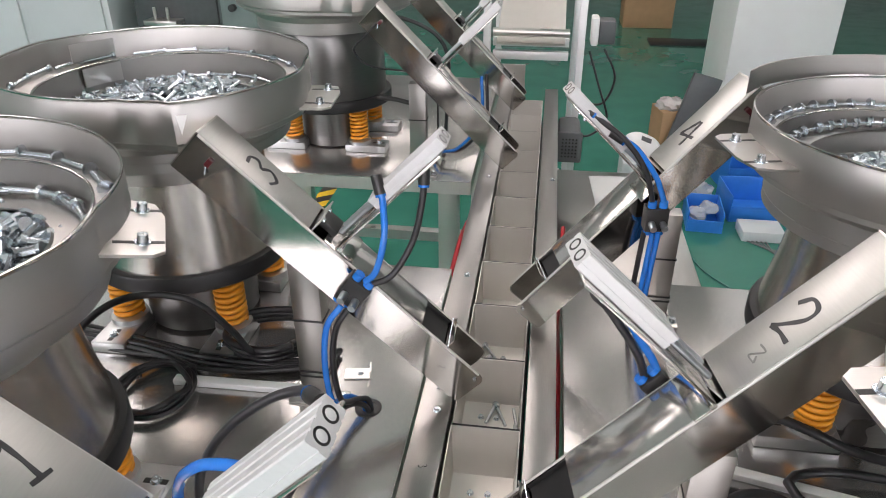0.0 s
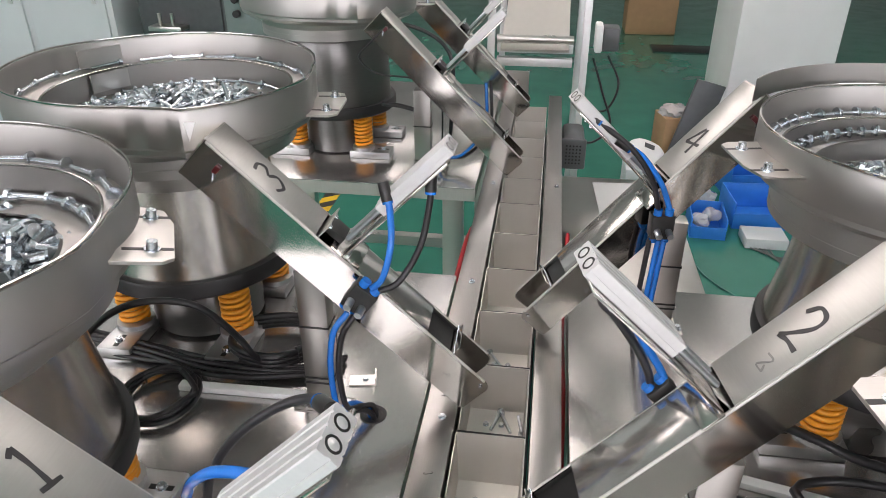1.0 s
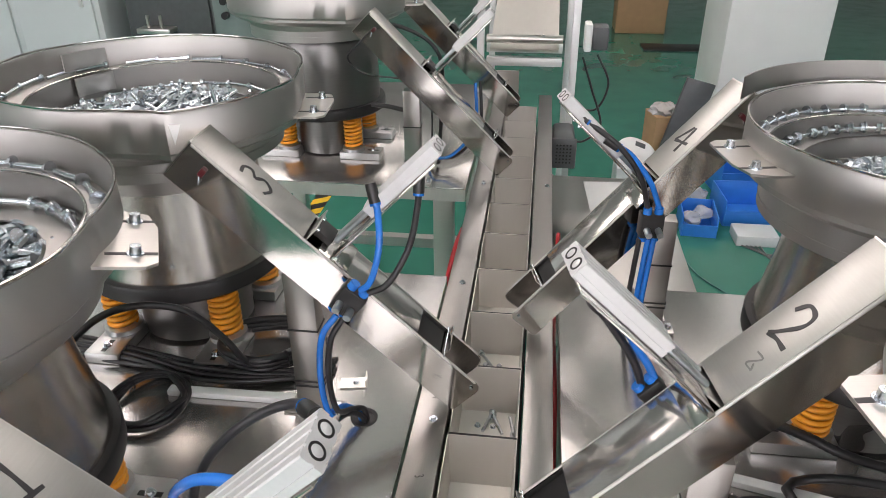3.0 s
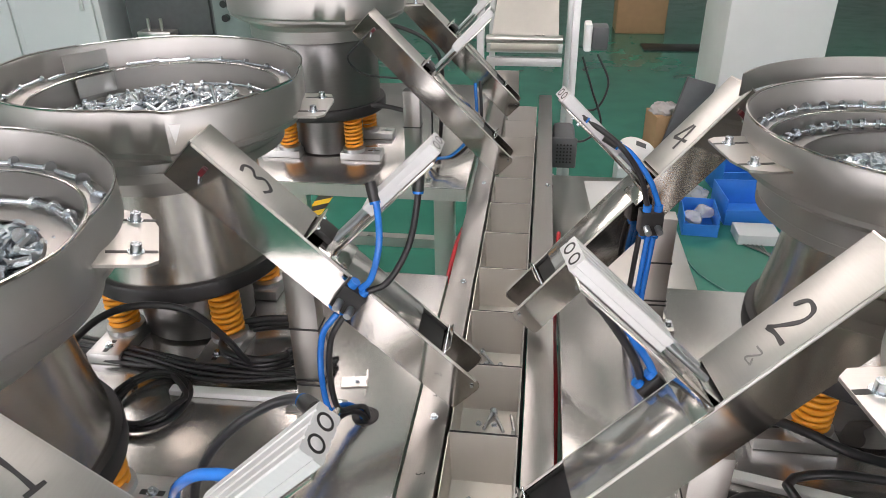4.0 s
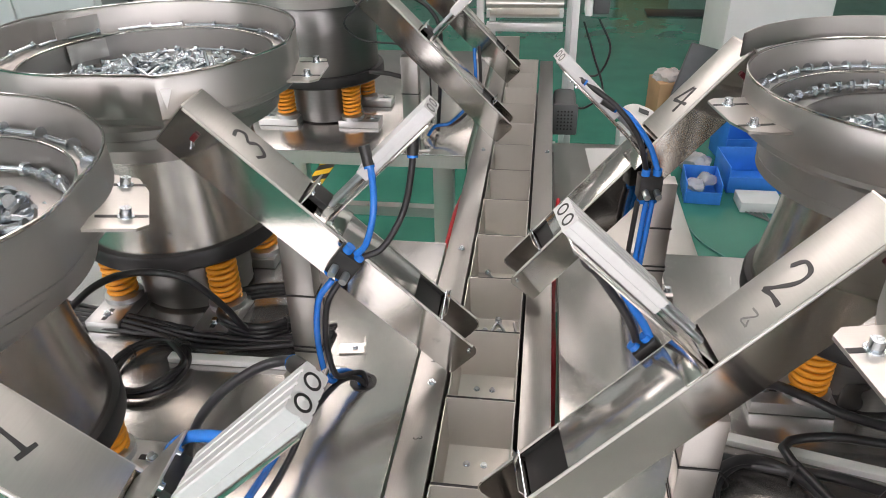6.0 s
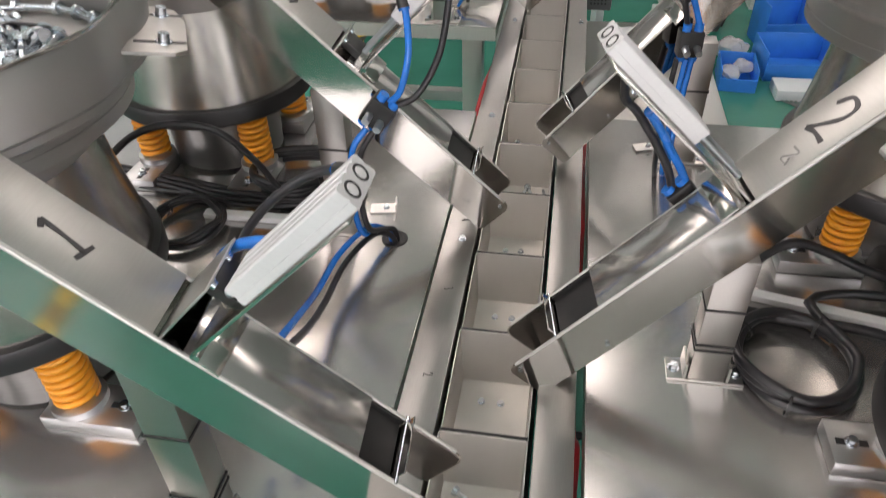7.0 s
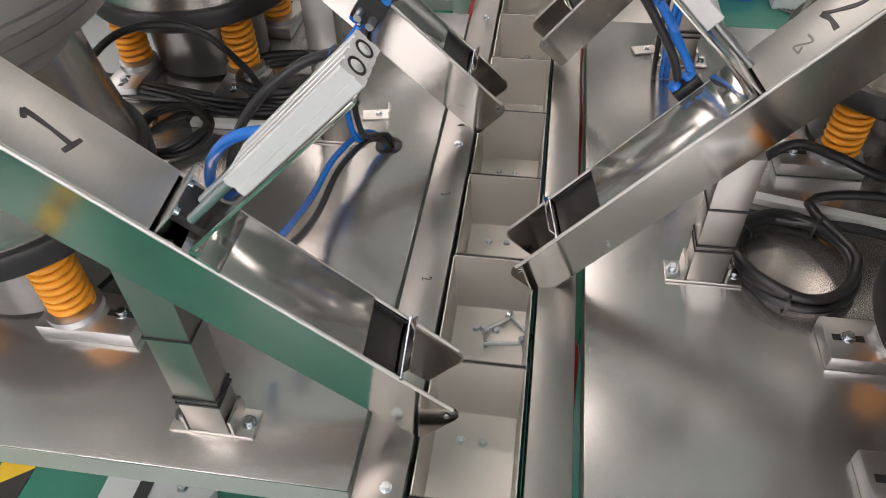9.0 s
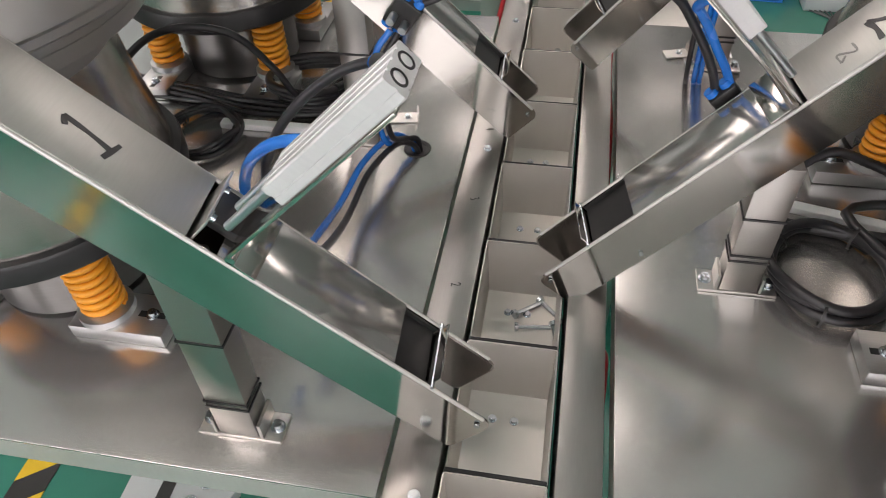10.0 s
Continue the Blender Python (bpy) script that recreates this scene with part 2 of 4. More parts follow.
# ---- room ----
part("floor", box(-7, 9, -5, 13, -0.1, 0.0), FLOORM, label="glossy green epoxy factory floor")
for nm, a in (("wall_north", (-7, 9, 13, 13.2, 0, 3.6)), 
              ("wall_west", (-7.2, -7, -5, 13, 0, 3.6)), ("wall_east", (9, 9.2, -5, 13, 0, 3.6))):
    tagged(part(nm, box(*a), WALLM), "light grey painted factory wall", "wall", kind="structure")
tagged(part("ceiling", box(-7, 9, -5, 13, 3.6, 3.7), WHITE), "white factory ceiling with lamp panels", "ceiling", kind="structure")
tagged(bpy.data.objects["floor"], "glossy green epoxy factory floor", "floor", kind="structure")
# wall behind, with a band of windows and the bright day outside
for i, a in enumerate(((-7, 9, 0, 0.9), (-7, 9, 2.9, 3.6), (-7, -5.4, 0.9, 2.9), (-2.2, -1.6, 0.9, 2.9), (1.6, 2.2, 0.9, 2.9), (5.4, 9, 0.9, 2.9))):
    tagged(part("wall_south_%d" % (i + 1), box(a[0], a[1], -3.2, -3.0, a[2], a[3]), WALLM), "light grey painted wall with windows", "wall", kind="structure")
tagged(part("backdrop", box(-8, 10, -4.1, -4.0, 0, 3.6), SKYDAY), "bright overcast day outside the windows", "sky", kind="structure")
for i, x in enumerate((-5.4, -1.6, 2.2)):
    w = thing("window_%d" % (i + 1), "wide aluminium framed factory window", "window", kind="structure")
    for x0, x1, z0, z1 in ((x, x + 3.2, 0.9, 0.95), (x, x + 3.2, 2.85, 2.9), (x, x + 0.05, 0.951, 2.849), (x + 3.15, x + 3.2, 0.951, 2.849), (x + 1.57, x + 1.63, 0.951, 2.849)):
        part("window_frame", box(x0, x1, -3.13, -3.07, z0, z1), ALU, w)
lamp = thing("ceiling_lamp", "white rectangular ceiling light panel, switched on, many copies added as fill light", "ceiling light", pose(-1.23, 1.2, 3.55), group="ceiling lamps")
part("frame", box(-0.62, 0.62, -0.11, 0.11, 0.0, 0.05), WHITE, lamp)
part("diffuser", box(-0.6, 0.6, -0.09, 0.09, -0.012, -0.002), LAMP, lamp, "glowing white diffuser")
# unseen panels; the clusters are added to brighten left deck, pillar and floor
for x, y in [(-2.4, 2.3), (-2.4, 2.75), (-2.4, 3.2), (-3.7, 2.3), (-3.7, 2.75), (-3.7, 3.2), (-1.2, 3.9), (-1.2, 6.0), (1.25, 2.2), (1.25, 2.6), (2.3, 2.3), (0.6, 4.6), (-1.0, -1.5), (-1.0, -1.25), (-1.0, -1.0), (-2.3, -1.2), (-2.4, 3.65), (-1.15, 2.6), (-1.15, 3.05), (1.4, 6.0), (-1.2, -1.8), (1.4, -1.8), (0.2, 8.0)]:
    copy_thing(lamp, pose(x, y, 3.55))

# ---- conveyor ----
PITCH = 0.15


def rail(name, x0, x1, label):
    """A folded steel rail: top plate with turned-down flanges."""
    t = thing(name, label, "conveyor rail")
    top = box(x0, x1, -1.1, 1.62, 0.848, 0.8535, 0.0008)
    part("top_plate", top, RAIL, t)
    part("flange", box(x0, x0 + 0.003, -1.1, 1.62, 0.745, 0.8478), STEEL, t)
    part("flange", box(x1 - 0.003, x1, -1.1, 1.62, 0.745, 0.8478), STEEL, t)
    return t


left_rail = rail("conveyor_rail", -0.146, -0.1022, "folded brushed steel conveyor rail with pencilled numbers and bolts")
right_rail = rail("conveyor_rail", 0.0012, 0.042, "plain folded brushed steel conveyor rail")
for k, y in (("3", -0.084), ("2", -0.231), ("4", 0.066)):
    part("number_mark", ribbon([[(0.6 * x, y2) for x, y2 in s] for s in GLYPH[k]], 0.1, 0.03, Matrix.Identity(4)), INK, left_rail,
         "small pencilled number " + k, m=pose(-0.1225, y, 0.8538, 0, 0, -75) @ Matrix.Diagonal((0.011, 0.011, 0.011, 1)))
bolt = mesh_of(bolt_mesh(), "rail_bolt", 40)
for x, y in ((-0.118, -0.48), (-0.12, 0.385), (-0.12, 0.02), (-0.12, 0.85), (0.03, 0.385), (0.03, 0.85), (0.03, -0.62)):
    part("bolt", bolt, ZINC, left_rail if x < 0 else right_rail, m=pose(x, y, 0.8537))
part("chain_bed", box(-0.1, 0.0, -1.1, 1.62, 0.70, 0.745), BLACKP, left_rail, "dark chain bed under the trays")


def tray_mesh():
    """An open folded tray: far wall high, near wall lower, one sheet."""
    b = bmesh.new()
    x0, x1, y0, y1, z1 = -0.0982, -0.0045, 0.0050, PITCH - 0.0012, 0.8497
    zf = 0.768
    lo = [b.verts.new(p) for p in ((x0 + 0.003, y0 + 0.003, zf), (x1 - 0.003, y0 + 0.003, zf), (x1 - 0.003, y1 - 0.006, zf), (x0 + 0.003, y1 - 0.006, zf))]
    hi = [b.verts.new(p) for p in ((x0, y0, z1 - 0.012), (x1, y0, z1 - 0.012), (x1, y1, z1), (x0, y1, z1))]
    b.faces.new(lo)
    for i in range(4):
        b.faces.new((lo[i], lo[(i + 1) % 4], hi[(i + 1) % 4], hi[i]))
    bmesh.ops.bevel(b, geom=[e for e in b.edges if not e.is_boundary], offset=0.0025, segments=2, affect="EDGES", profile=0.5)
    bmesh.ops.recalc_face_normals(b, faces=b.faces)
    bmesh.ops.solidify(b, geom=b.faces[:], thickness=0.0014)
    return b


TRAY = mesh_of(tray_mesh(), "tray", 30)
TRAY_BOLT = mesh_of(bolt_mesh(r=0.0034, h=0.003), "tray_bolt", 40)
TRAY_FLOOR = mesh_of(box(-0.0925, -0.0105, 0.0115, 0.1395, 0.7682, 0.7694), "floor_plate", 30)
# black filler strip, added to keep the slot between trays dark
TRAY_GAP = mesh_of(box(-0.0975, -0.0055, 0.0003, 0.0042, 0.80, 0.8482), "edge_seal", 30)
trays = []
for k in range(-7, 11):
    t = tagged(part("conveyor_tray", TRAY, STEEL_TRAY), "open satin steel conveyor tray with two floor screws", "tray", "conveyor trays")
    t.location = (0, (k - 1) * PITCH, 0)
    part("floor_plate", TRAY_FLOOR, TRAY_DIM, t, "tray floor coloured darker for its dimmer reflection")
    part("edge_seal", TRAY_GAP, BLACK, t, "black strip standing for the dark gap between the trays")
    part("floor_screw", TRAY_BOLT, ZINC, t, m=pose(-0.066, 0.108, 0.7695))
    part("floor_screw", TRAY_BOLT, ZINC, t, m=pose(-0.0425, 0.108, 0.7695))
    trays.append((t, t.matrix_basis.copy()))


# ---- tables ----
def table(x0, x1, y0, y1, label, holes=()):
    t = thing("machine_table", label, "machine table")
    part("deck_plate", box(x0, x1, y0, y1, 0.830, 0.833, 0.001), DECK, t)
    for a in ((x0, x1, y0, y0 + 0.003), (x0, x1, y1 - 0.003, y1), (x0, x0 + 0.003, y0 + 0.0035, y1 - 0.0035), (x1 - 0.003, x1, y0 + 0.0035, y1 - 0.0035)):
        part("edge_fold", box(a[0], a[1], a[2], a[3], 0.798, 0.8297), EDGE, t)
    for x in (x0 + 0.05, x1 - 0.06):
        for y in (y0 + 0.06, y1 - 0.06):
            part("leg", box(x - 0.025, x + 0.025, y - 0.025, y + 0.025, 0.03, 0.8295, 0.002), STEEL, t)
            part("foot", lathe([(0.0, 0.0), (0.03, 0.0), (0.03, 0.008), (0.01, 0.014), (0.01, 0.0295), (0.0, 0.0295)], 20), BLACK, t, m=pose(x, y, 0))
    for y in (y0 + 0.06, y1 - 0.06):
        part("stretcher", box(x0 + 0.076, x1 - 0.086, y - 0.02, y + 0.02, 0.2, 0.24), STEEL, t)
    return t


table(-0.95, -0.155, -0.478, 0.44, "satin stainless steel machine table with folded edges")
table(0.054, 0.95, -0.95, 0.44, "satin stainless steel machine table beside the conveyor")
table(-0.95, -0.165, 0.86, 1.80, "satin stainless steel machine table behind a gap")

# ---- bowl feeders ----
DROP = -0.016
RIM = [(0, 0.222), (20, 0.215), (45, 0.205), (80, 0.205), (110, 0.212), (140, 0.218), (165, 0.235), (200, 0.228), (250, 0.222), (285, 0.228), (297, 0.246),
       (299, 0.257), (320, 0.254), (345, 0.242), (360, 0.222)]


def rim_radius(a, spiral):
    d = math.degrees(a) % 360
    if not spiral:
        return 0.205
    for (p, q), (r, s) in zip(RIM, RIM[1:]):
        if p <= d <= r:
            return q + (s - q) * (d - p) / (r - p)
    return 0.22


SPRING_MESH = mesh_of(helix(0.0205, (0.0045, 0.0042), 8, 0.084, 20, 8), "spring", 60)


def feeder(x, y, turn, spiral, label, out=1, group="bowl feeders", straight=False):
    up = pose(0, 0, 0 if spiral else DROP)
    ox, oy = (0.09, 0.085) if spiral else (0.078, 0.078)
    ri = 0.178 if spiral else 0.174
    f = thing("bowl_feeder", label, "bowl feeder", pose(x, y, 0, 0, 0, turn), group)
    rf = lambda a: rim_radius(a, spiral)
    N = 120
    # outer band, rolled rim
    bowl = lathe([(0.86, 1.192), (0.93, 1.197), (1.0, 1.215), (1.0, 1.262), (0.992, 1.265), (0.985, 1.262), (0.985, 1.205)], N, rf=rf)
    b = part("bowl", bowl, BOWL, f, smooth=40, m=up)
    part("rim", lathe([(1.0, 1.2652), (1.004, 1.2665), (1.002, 1.2685), (0.994, 1.2685), (0.991, 1.2665), (0.994, 1.2652)], N, rf=rf, close=True), MIRROR, f, "bright rolled rim", smooth=60, m=up)
    # stepped spiral track
    b2 = bmesh.new()
    TURNS, M = 1.55, 76
    rows = []
    R1 = 0.184 if not spiral else 0.187
    for i in range(int(TURNS * M) + 1):
        u = i / M
        a = -2 * math.pi * u + 1.0
        rin = R1 - 0.090 + 0.034 * u
        z = 1.158 + 0.034 * u
        rout = rin + 0.0345
        ztop = z + (0.0345 if u < 0.5 else 0.034)
        if u > TURNS - 1:   # outermost turn: the floor runs to the wall
            rout, ztop = ri - 0.0022, z + 0.006
        rows.append([b2.verts.new((r * math.cos(a), r * math.sin(a), zz)) for r, zz in ((rin, z + 0.004), (rin + 0.002, z + 0.0005), (rout, z - 0.001), (rout + 0.0012, ztop))])
    for p, q in zip(rows, rows[1:]):
        for k in range(3):
            b2.faces.new((p[k], p[k + 1], q[k + 1], q[k]))
    part("spiral_track", b2, BOWL, f, smooth=35, m=up)
    b3 = bmesh.new()
    prev = None
    for i in range(N + 1):
        a = 2 * math.pi * i / N
        row = [b3.verts.new((r * math.cos(a), r * math.sin(a), z)) for r, z in ((ri, 1.150), (ri, 1.2275), (ri + 0.004, 1.2285), (rf(a) * 0.984, 1.2245))]
        if prev:
            for k in range(3):
                b3.faces.new((prev[k], prev[k + 1], row[k + 1], row[k]))
        prev = row
    part("upper_track", b3, BOWL, f, "flat upper track inside the rim", smooth=35, m=up)
    # bright steel ring laid on the edge to carry its highlight line
    part("track_lip", lathe([(ri - 0.0012, 1.2270), (ri + 0.0002, 1.2284), (ri + 0.0016, 1.2297), (ri, 1.2302), (ri - 0.0016, 1.2294)], N, close=True), MIRROR, f, "bright rounded ring for the glint along the upper track's edge", smooth=60, m=up)
    part("bowl_floor", lathe([(0.0005, 1.158), (0.05, 1.157), (R1 - 0.083, 1.152), (R1 - 0.066, 1.160), (ri + 0.001, 1.164)], 64), BOWL, f, "shallow domed bowl floor", m=up)
    part("neck", lathe([(0.130, 1.112), (0.134, 1.13), (0.140, 1.16), (0.165, 1.182), (0.193, 1.196), (0.190, 1.190), (0.15, 1.145), (0.05, 1.125), (0.05, 1.112)], 72), BOWL, f, "matt conical neck")
    if straight:
        part("drum", lathe([(0.02, 1.145), (0.142, 1.145), (0.144, 1.142), (0.1445, 1.06), (0.146, 0.985), (0.146, 0.976), (0.02, 0.976)], 72), HOUSING, f, "dull grey straight steel drum")
    else:
        part("drum", lathe([(0.02, 1.116), (0.126, 1.116), (0.130, 1.112), (0.136, 1.06), (0.149, 0.985), (0.150, 0.976), (0.02, 0.976)], 72), DRUM, f, "bright turned steel drum")
    part("base_ring", lathe([(0.02, 0.9755), (0.158, 0.9755), (0.160, 0.972), (0.160, 0.951), (0.156, 0.947), (0.02, 0.947)], 72), BLACK, f, "thick black rubber base ring")
    part("magnet_housing", lathe([(0.01, 0.947), (0.090, 0.947), (0.092, 0.94), (0.092, 0.838), (0.01, 0.838)], 48), HOUSING, f, "dark round steel magnet housing")
    for sx, sy in ((ox, -oy), (-ox, -oy), (ox, oy), (-ox, oy)):
        s = part("spring", SPRING_MESH, SPRING, f, "yellow coil spring", m=pose(sx, sy, 0.862))
        part("spring_seat", lathe([(0.001, 0.853), (0.030, 0.853), (0.030, 0.862), (0.018, 0.8665), (0.001, 0.8665)], 28), MILLED, f, m=pose(sx, sy, 0))
        g = 1 if sx > 0 else -1
        foot = box(-0.034, 0.075, -0.028, 0.028, 0.8335, 0.8527, 0.002)
        ft = part("foot_block", foot, MILLED, f, "milled aluminium foot block", m=pose(sx, sy, 0, 0, 0, 90 * (1 if sy > 0 else -1) if not out else 0 if g * out > 0 else 180))
        part("clamp_bolt", mesh_of(bolt_mesh(r=0.005, h=0.005, m=pose(0.053, 0, 0.853)), "clamp_bolt", 40), ZINC, ft)
        part("slot", box(0.037, 0.068, -0.004, 0.004, 0.8524, 0.8530), BLACKP, ft)
    part("drum_screw", mesh_of(bolt_mesh(r=0.004, h=0.002, washer=False), "drum_screw", 40), ZINC, f, m=pose(0.048, -0.138, 1.005) @ pose(0, 0, 0, 90, 0, 20))
    return f


LEFT3 = feeder(-0.567, 0.262, 0, True, "vibratory steel bowl feeder on yellow springs, half full of screws", 0)
LEFT1 = feeder(-0.583, -0.238, 0, True, "vibratory bowl feeder in blasted steel with long screws on its track")
LEFT5 = feeder(-0.575, 1.13, 0, True, "vibratory bowl feeder in blasted steel on a table behind the gap", straight=True)
RIGHT4 = feeder(0.455, 0.137, 180, False, "vibratory bowl feeder in blasted steel with short flange screws")
RIGHT2 = feeder(0.447, -0.335, 180, False, "vibratory bowl feeder in blasted steel above yellow springs")


# outlet plates bolted to the bowls
def outlet_plate(f, m):
    o = part("outlet_plate", prism([(-0.03, -0.058), (0.012, -0.058), (0.022, -0.05), (0.024, 0.02), (0.016, 0.05), (-0.005, 0.058), (-0.03, 0.058)], 0.003, Matrix.Translation((0, 0, -0.0015))), STEEL, f, "rounded steel plate with slotted bolts", m=m)
    for y in (-0.034, 0.034):
        part("plate_bolt", mesh_of(bolt_mesh(r=0.005, h=0.007), "plate_bolt", 40), ZINC, o, m=pose(0.004, y, 0.0016))
        part("slot", box(-0.02, 0.022, y - 0.0025, y + 0.0025, 0.0014, 0.0018), BLACKP, o)


outlet_plate(LEFT1, pose(0.225, 0.043, 1.227, 0, 12, 29))
outlet_plate(LEFT3, pose(0.246, -0.012, 1.217, 0, 0, 6))
outlet_plate(LEFT5, pose(0.243, 0.04, 1.216, 0, 0, 8))
outlet_plate(RIGHT4, pose(0.219, 0.047, 1.222, 0, 0, 11))
outlet_plate(RIGHT2, pose(0.216, 0.035, 1.222, 0, 0, 11))
# raised back walls above the rims
for f in (RIGHT4,):
    b = bmesh.new()
    prev = None
    for i in range(25):
        a = math.radians(-118 + 88 * i / 24)
        row = [b.verts.new((r * math.cos(a), r * math.sin(a), z)) for r, z in ((0.2215, 1.246), (0.2215, 1.276), (0.2235, 1.276), (0.2235, 1.246))]
        if prev:
            for k in range(4):
                b.faces.new((prev[k], prev[(k + 1) % 4], row[(k + 1) % 4], row[k]))
        prev = row
    part("guide_wall", b, BOWL, f, "raised guide wall along the rim", smooth=40)
# short guide strips over the tracks of the bowl beside chute 3
for a0, a1, r, z0, z1, lab in ((139, 160, 0.2055, 1.231, 1.259, "curved steel guide strip over the upper track"), (141, 163, 0.1735, 1.197, 1.2262, "curved steel guide strip over the lower track")):
    b = bmesh.new()
    prev = None
    for i in range(13):
        a = math.radians(a0 + (a1 - a0) * i / 12)
        row = [b.verts.new((q * math.cos(a), q * math.sin(a), z)) for q, z in ((r, z0), (r, z1), (r - 0.0018, z1), (r - 0.0018, z0))]
        if prev:
            for k in range(4):
                b.faces.new((prev[k], prev[(k + 1) % 4], row[(k + 1) % 4], row[k]))
        else:
            b.faces.new(row)
        prev = row
    b.faces.new(prev)
    part("guide_strip", b, STEEL, LEFT3, lab, smooth=40)
# a white paper tag stuck under the rim of the bowl beside chute 3
tg = bmesh.new()
for dr in (0.0008, 0.0014):
    tg.faces.new([tg.verts.new(((rim_radius(radians(a), True) + dr) * math.cos(radians(a)), (rim_radius(radians(a), True) + dr) * math.sin(radians(a)), z)) for a, z in ((300.9, 1.2515), (303.9, 1.2505), (301.7, 1.2265))])
part("paper_tag", tg, WHITE, LEFT3, "pointed white paper tag")

# ---- chutes ----
C = math.sqrt(0.5)
WD, DP = 0.0285, 0.056   # half width, depth


def chute_pose(side, o, yaw, pitch):
    """Local x runs up the slope, local z is the normal of the cover."""
    c, q = math.cos(radians(pitch)), math.sin(radians(pitch))
    if side < 0:
        m = Matrix(((-c, 0, q, 0), (0, -1, 0, 0), (q, 0, c, 0), (0, 0, 0, 1)))
    else:
        m = Matrix(((c, 0, -q, 0), (0, 1, 0, 0), (q, 0, c, 0), (0, 0, 0, 1)))
    return Matrix.Translation(o) @ Matrix.Rotation(radians(yaw), 4, "Z") @ m


def make_chute(m, number, side, label, near=1, length=0.47, mouth=0.105, cut=0.304, mark=0.37, rack=None):
    """rack: the pose of the cylinder and its bracket; mouth: end of the cover over the outlet; cut: slot of the gate."""
    c = thing("screw_chute", label, "chute", m, "numbered chutes")
    k = m.inverted() @ (rack or m)
    kg = Matrix.Translation((cut - 0.304, 0, 0))
    FL = 0.069
    xz = Matrix(((1, 0, 0, 0), (0, 0, 1, 0), (0, 1, 0, 0), (0, 0, 0, 1)))   # polygon (s, n) to a wall across y
    tip = [(length, -DP), (length, 0.0), (0.010, 0.0), (0.0045, -0.0015), (0.0012, -0.005), (0.0, -0.010), (0.0, -DP + 0.005), (0.0015, -DP + 0.0015), (0.005, -DP)]
    for y in (-WD - 0.002, WD):
        part("side_wall", prism(tip, 0.002, Matrix.Translation((0, y, 0)) @ xz), CHUTE, c)
        part("rolled_edge", rod((0.012, y + 0.001 + math.copysign(0.0012, y), -0.0004), (length - 0.002, y + 0.001 + math.copysign(0.0012, y), -0.0004), 0.0018, 10), EDGE, c, "bright rolled upper edge")
    part("floor_panel", box(FL + 0.004, length, -WD + 0.0003, WD - 0.0003, -DP, -DP + 0.002), CHUTE, c)
    part("cover_plate", box(cut, length, -WD - 0.0015, WD + 0.0015, 0.0004, 0.0022, 0.0005), COVER, c, "satin cover plate with a handwritten number" if number else "satin cover plate")
    part("lower_cover", box(mouth, cut - 0.024, -WD - 0.0012, WD + 0.0012, 0.0003, 0.0014, 0.0004), BRIGHT, c, "bright wavy cover plate over the outlet")
    part("end_plate", box(length + 0.0002, length + 0.002, -WD - 0.002, WD + 0.002, -DP, 0.002), STEEL, c)
    if number:
        turn = -98 if side < 0 else -84
        big = 0.036 if number == "1" else 0.044
        nm = pose(mark, 0.0, 0.0023, 0, 0, turn) @ Matrix.Diagonal((big, big, 1, 1))
        part("number", ribbon(GLYPH[number], 0.11, 0.0004), INK, c, "handwritten black number " + number, m=nm)
    if number == "2":
        part("scribble", ribbon([[(-0.3, 0.4), (0.25, 0.3), (-0.25, -0.3), (0.3, -0.4)], [(0.3, -0.4), (0.1, -0.1)]], 0.10, 0.0004), PENCIL, c, "faint pencilled scribble", m=pose(mark - 0.045, -0.008, 0.0023, 0, 0, -84) @ Matrix.Diagonal((0.02, 0.02, 1, 1)))
    part("clip", box(length - 0.0345, length - 0.0275, near * (WD + 0.0021), near * (WD + 0.0065), -0.024, -0.013, 0.001), DARKRED, c, "small dark red cable clip")
    part("clip_screw", rod((length - 0.031, near * (WD + 0.004), -0.025), (length - 0.036, near * (WD + 0.006), -0.033), 0.0014, 10), ZINC, c)
    # dark reflection inside the far tip, painted as a thin dark sheet
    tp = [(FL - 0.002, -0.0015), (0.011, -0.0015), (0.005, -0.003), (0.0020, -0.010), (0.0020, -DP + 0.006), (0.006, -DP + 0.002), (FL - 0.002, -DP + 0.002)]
    part("tip_plate", prism(tp, 0.0009, Matrix.Translation((0, -WD if near > 0 else WD - 0.0009, 0)) @ xz), TIPST, c, "dark sheet standing for the dark reflection in the tip wall")
    # discharge flap
    part("discharge_flap", box(FL, FL + 0.0016, -WD + 0.001, WD - 0.001, -DP + 0.006, 0.012, 0.0004), MIRROR, c, "thin hinged steel flap")
    part("flap_pin", rod((FL + 0.001, -WD - 0.004, 0.002), (FL + 0.001, WD + 0.004, 0.002), 0.0016, 10), ZINC, c)
    # shade inside the open mouth, put in as black sheets
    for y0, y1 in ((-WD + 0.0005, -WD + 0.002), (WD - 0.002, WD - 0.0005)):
        part("dark_liner", box(FL + 0.0026, mouth + 0.03, y0, y1, -DP + 0.0045, -0.001), BLACKP, c, "black sheet standing for the shade in the outlet opening")
    part("dark_liner", box(FL + 0.0035, mouth + 0.02, -WD + 0.0025, WD - 0.0025, -0.0070, -0.0050), BLACKP, c, "black sheet standing for the shade in the outlet opening")
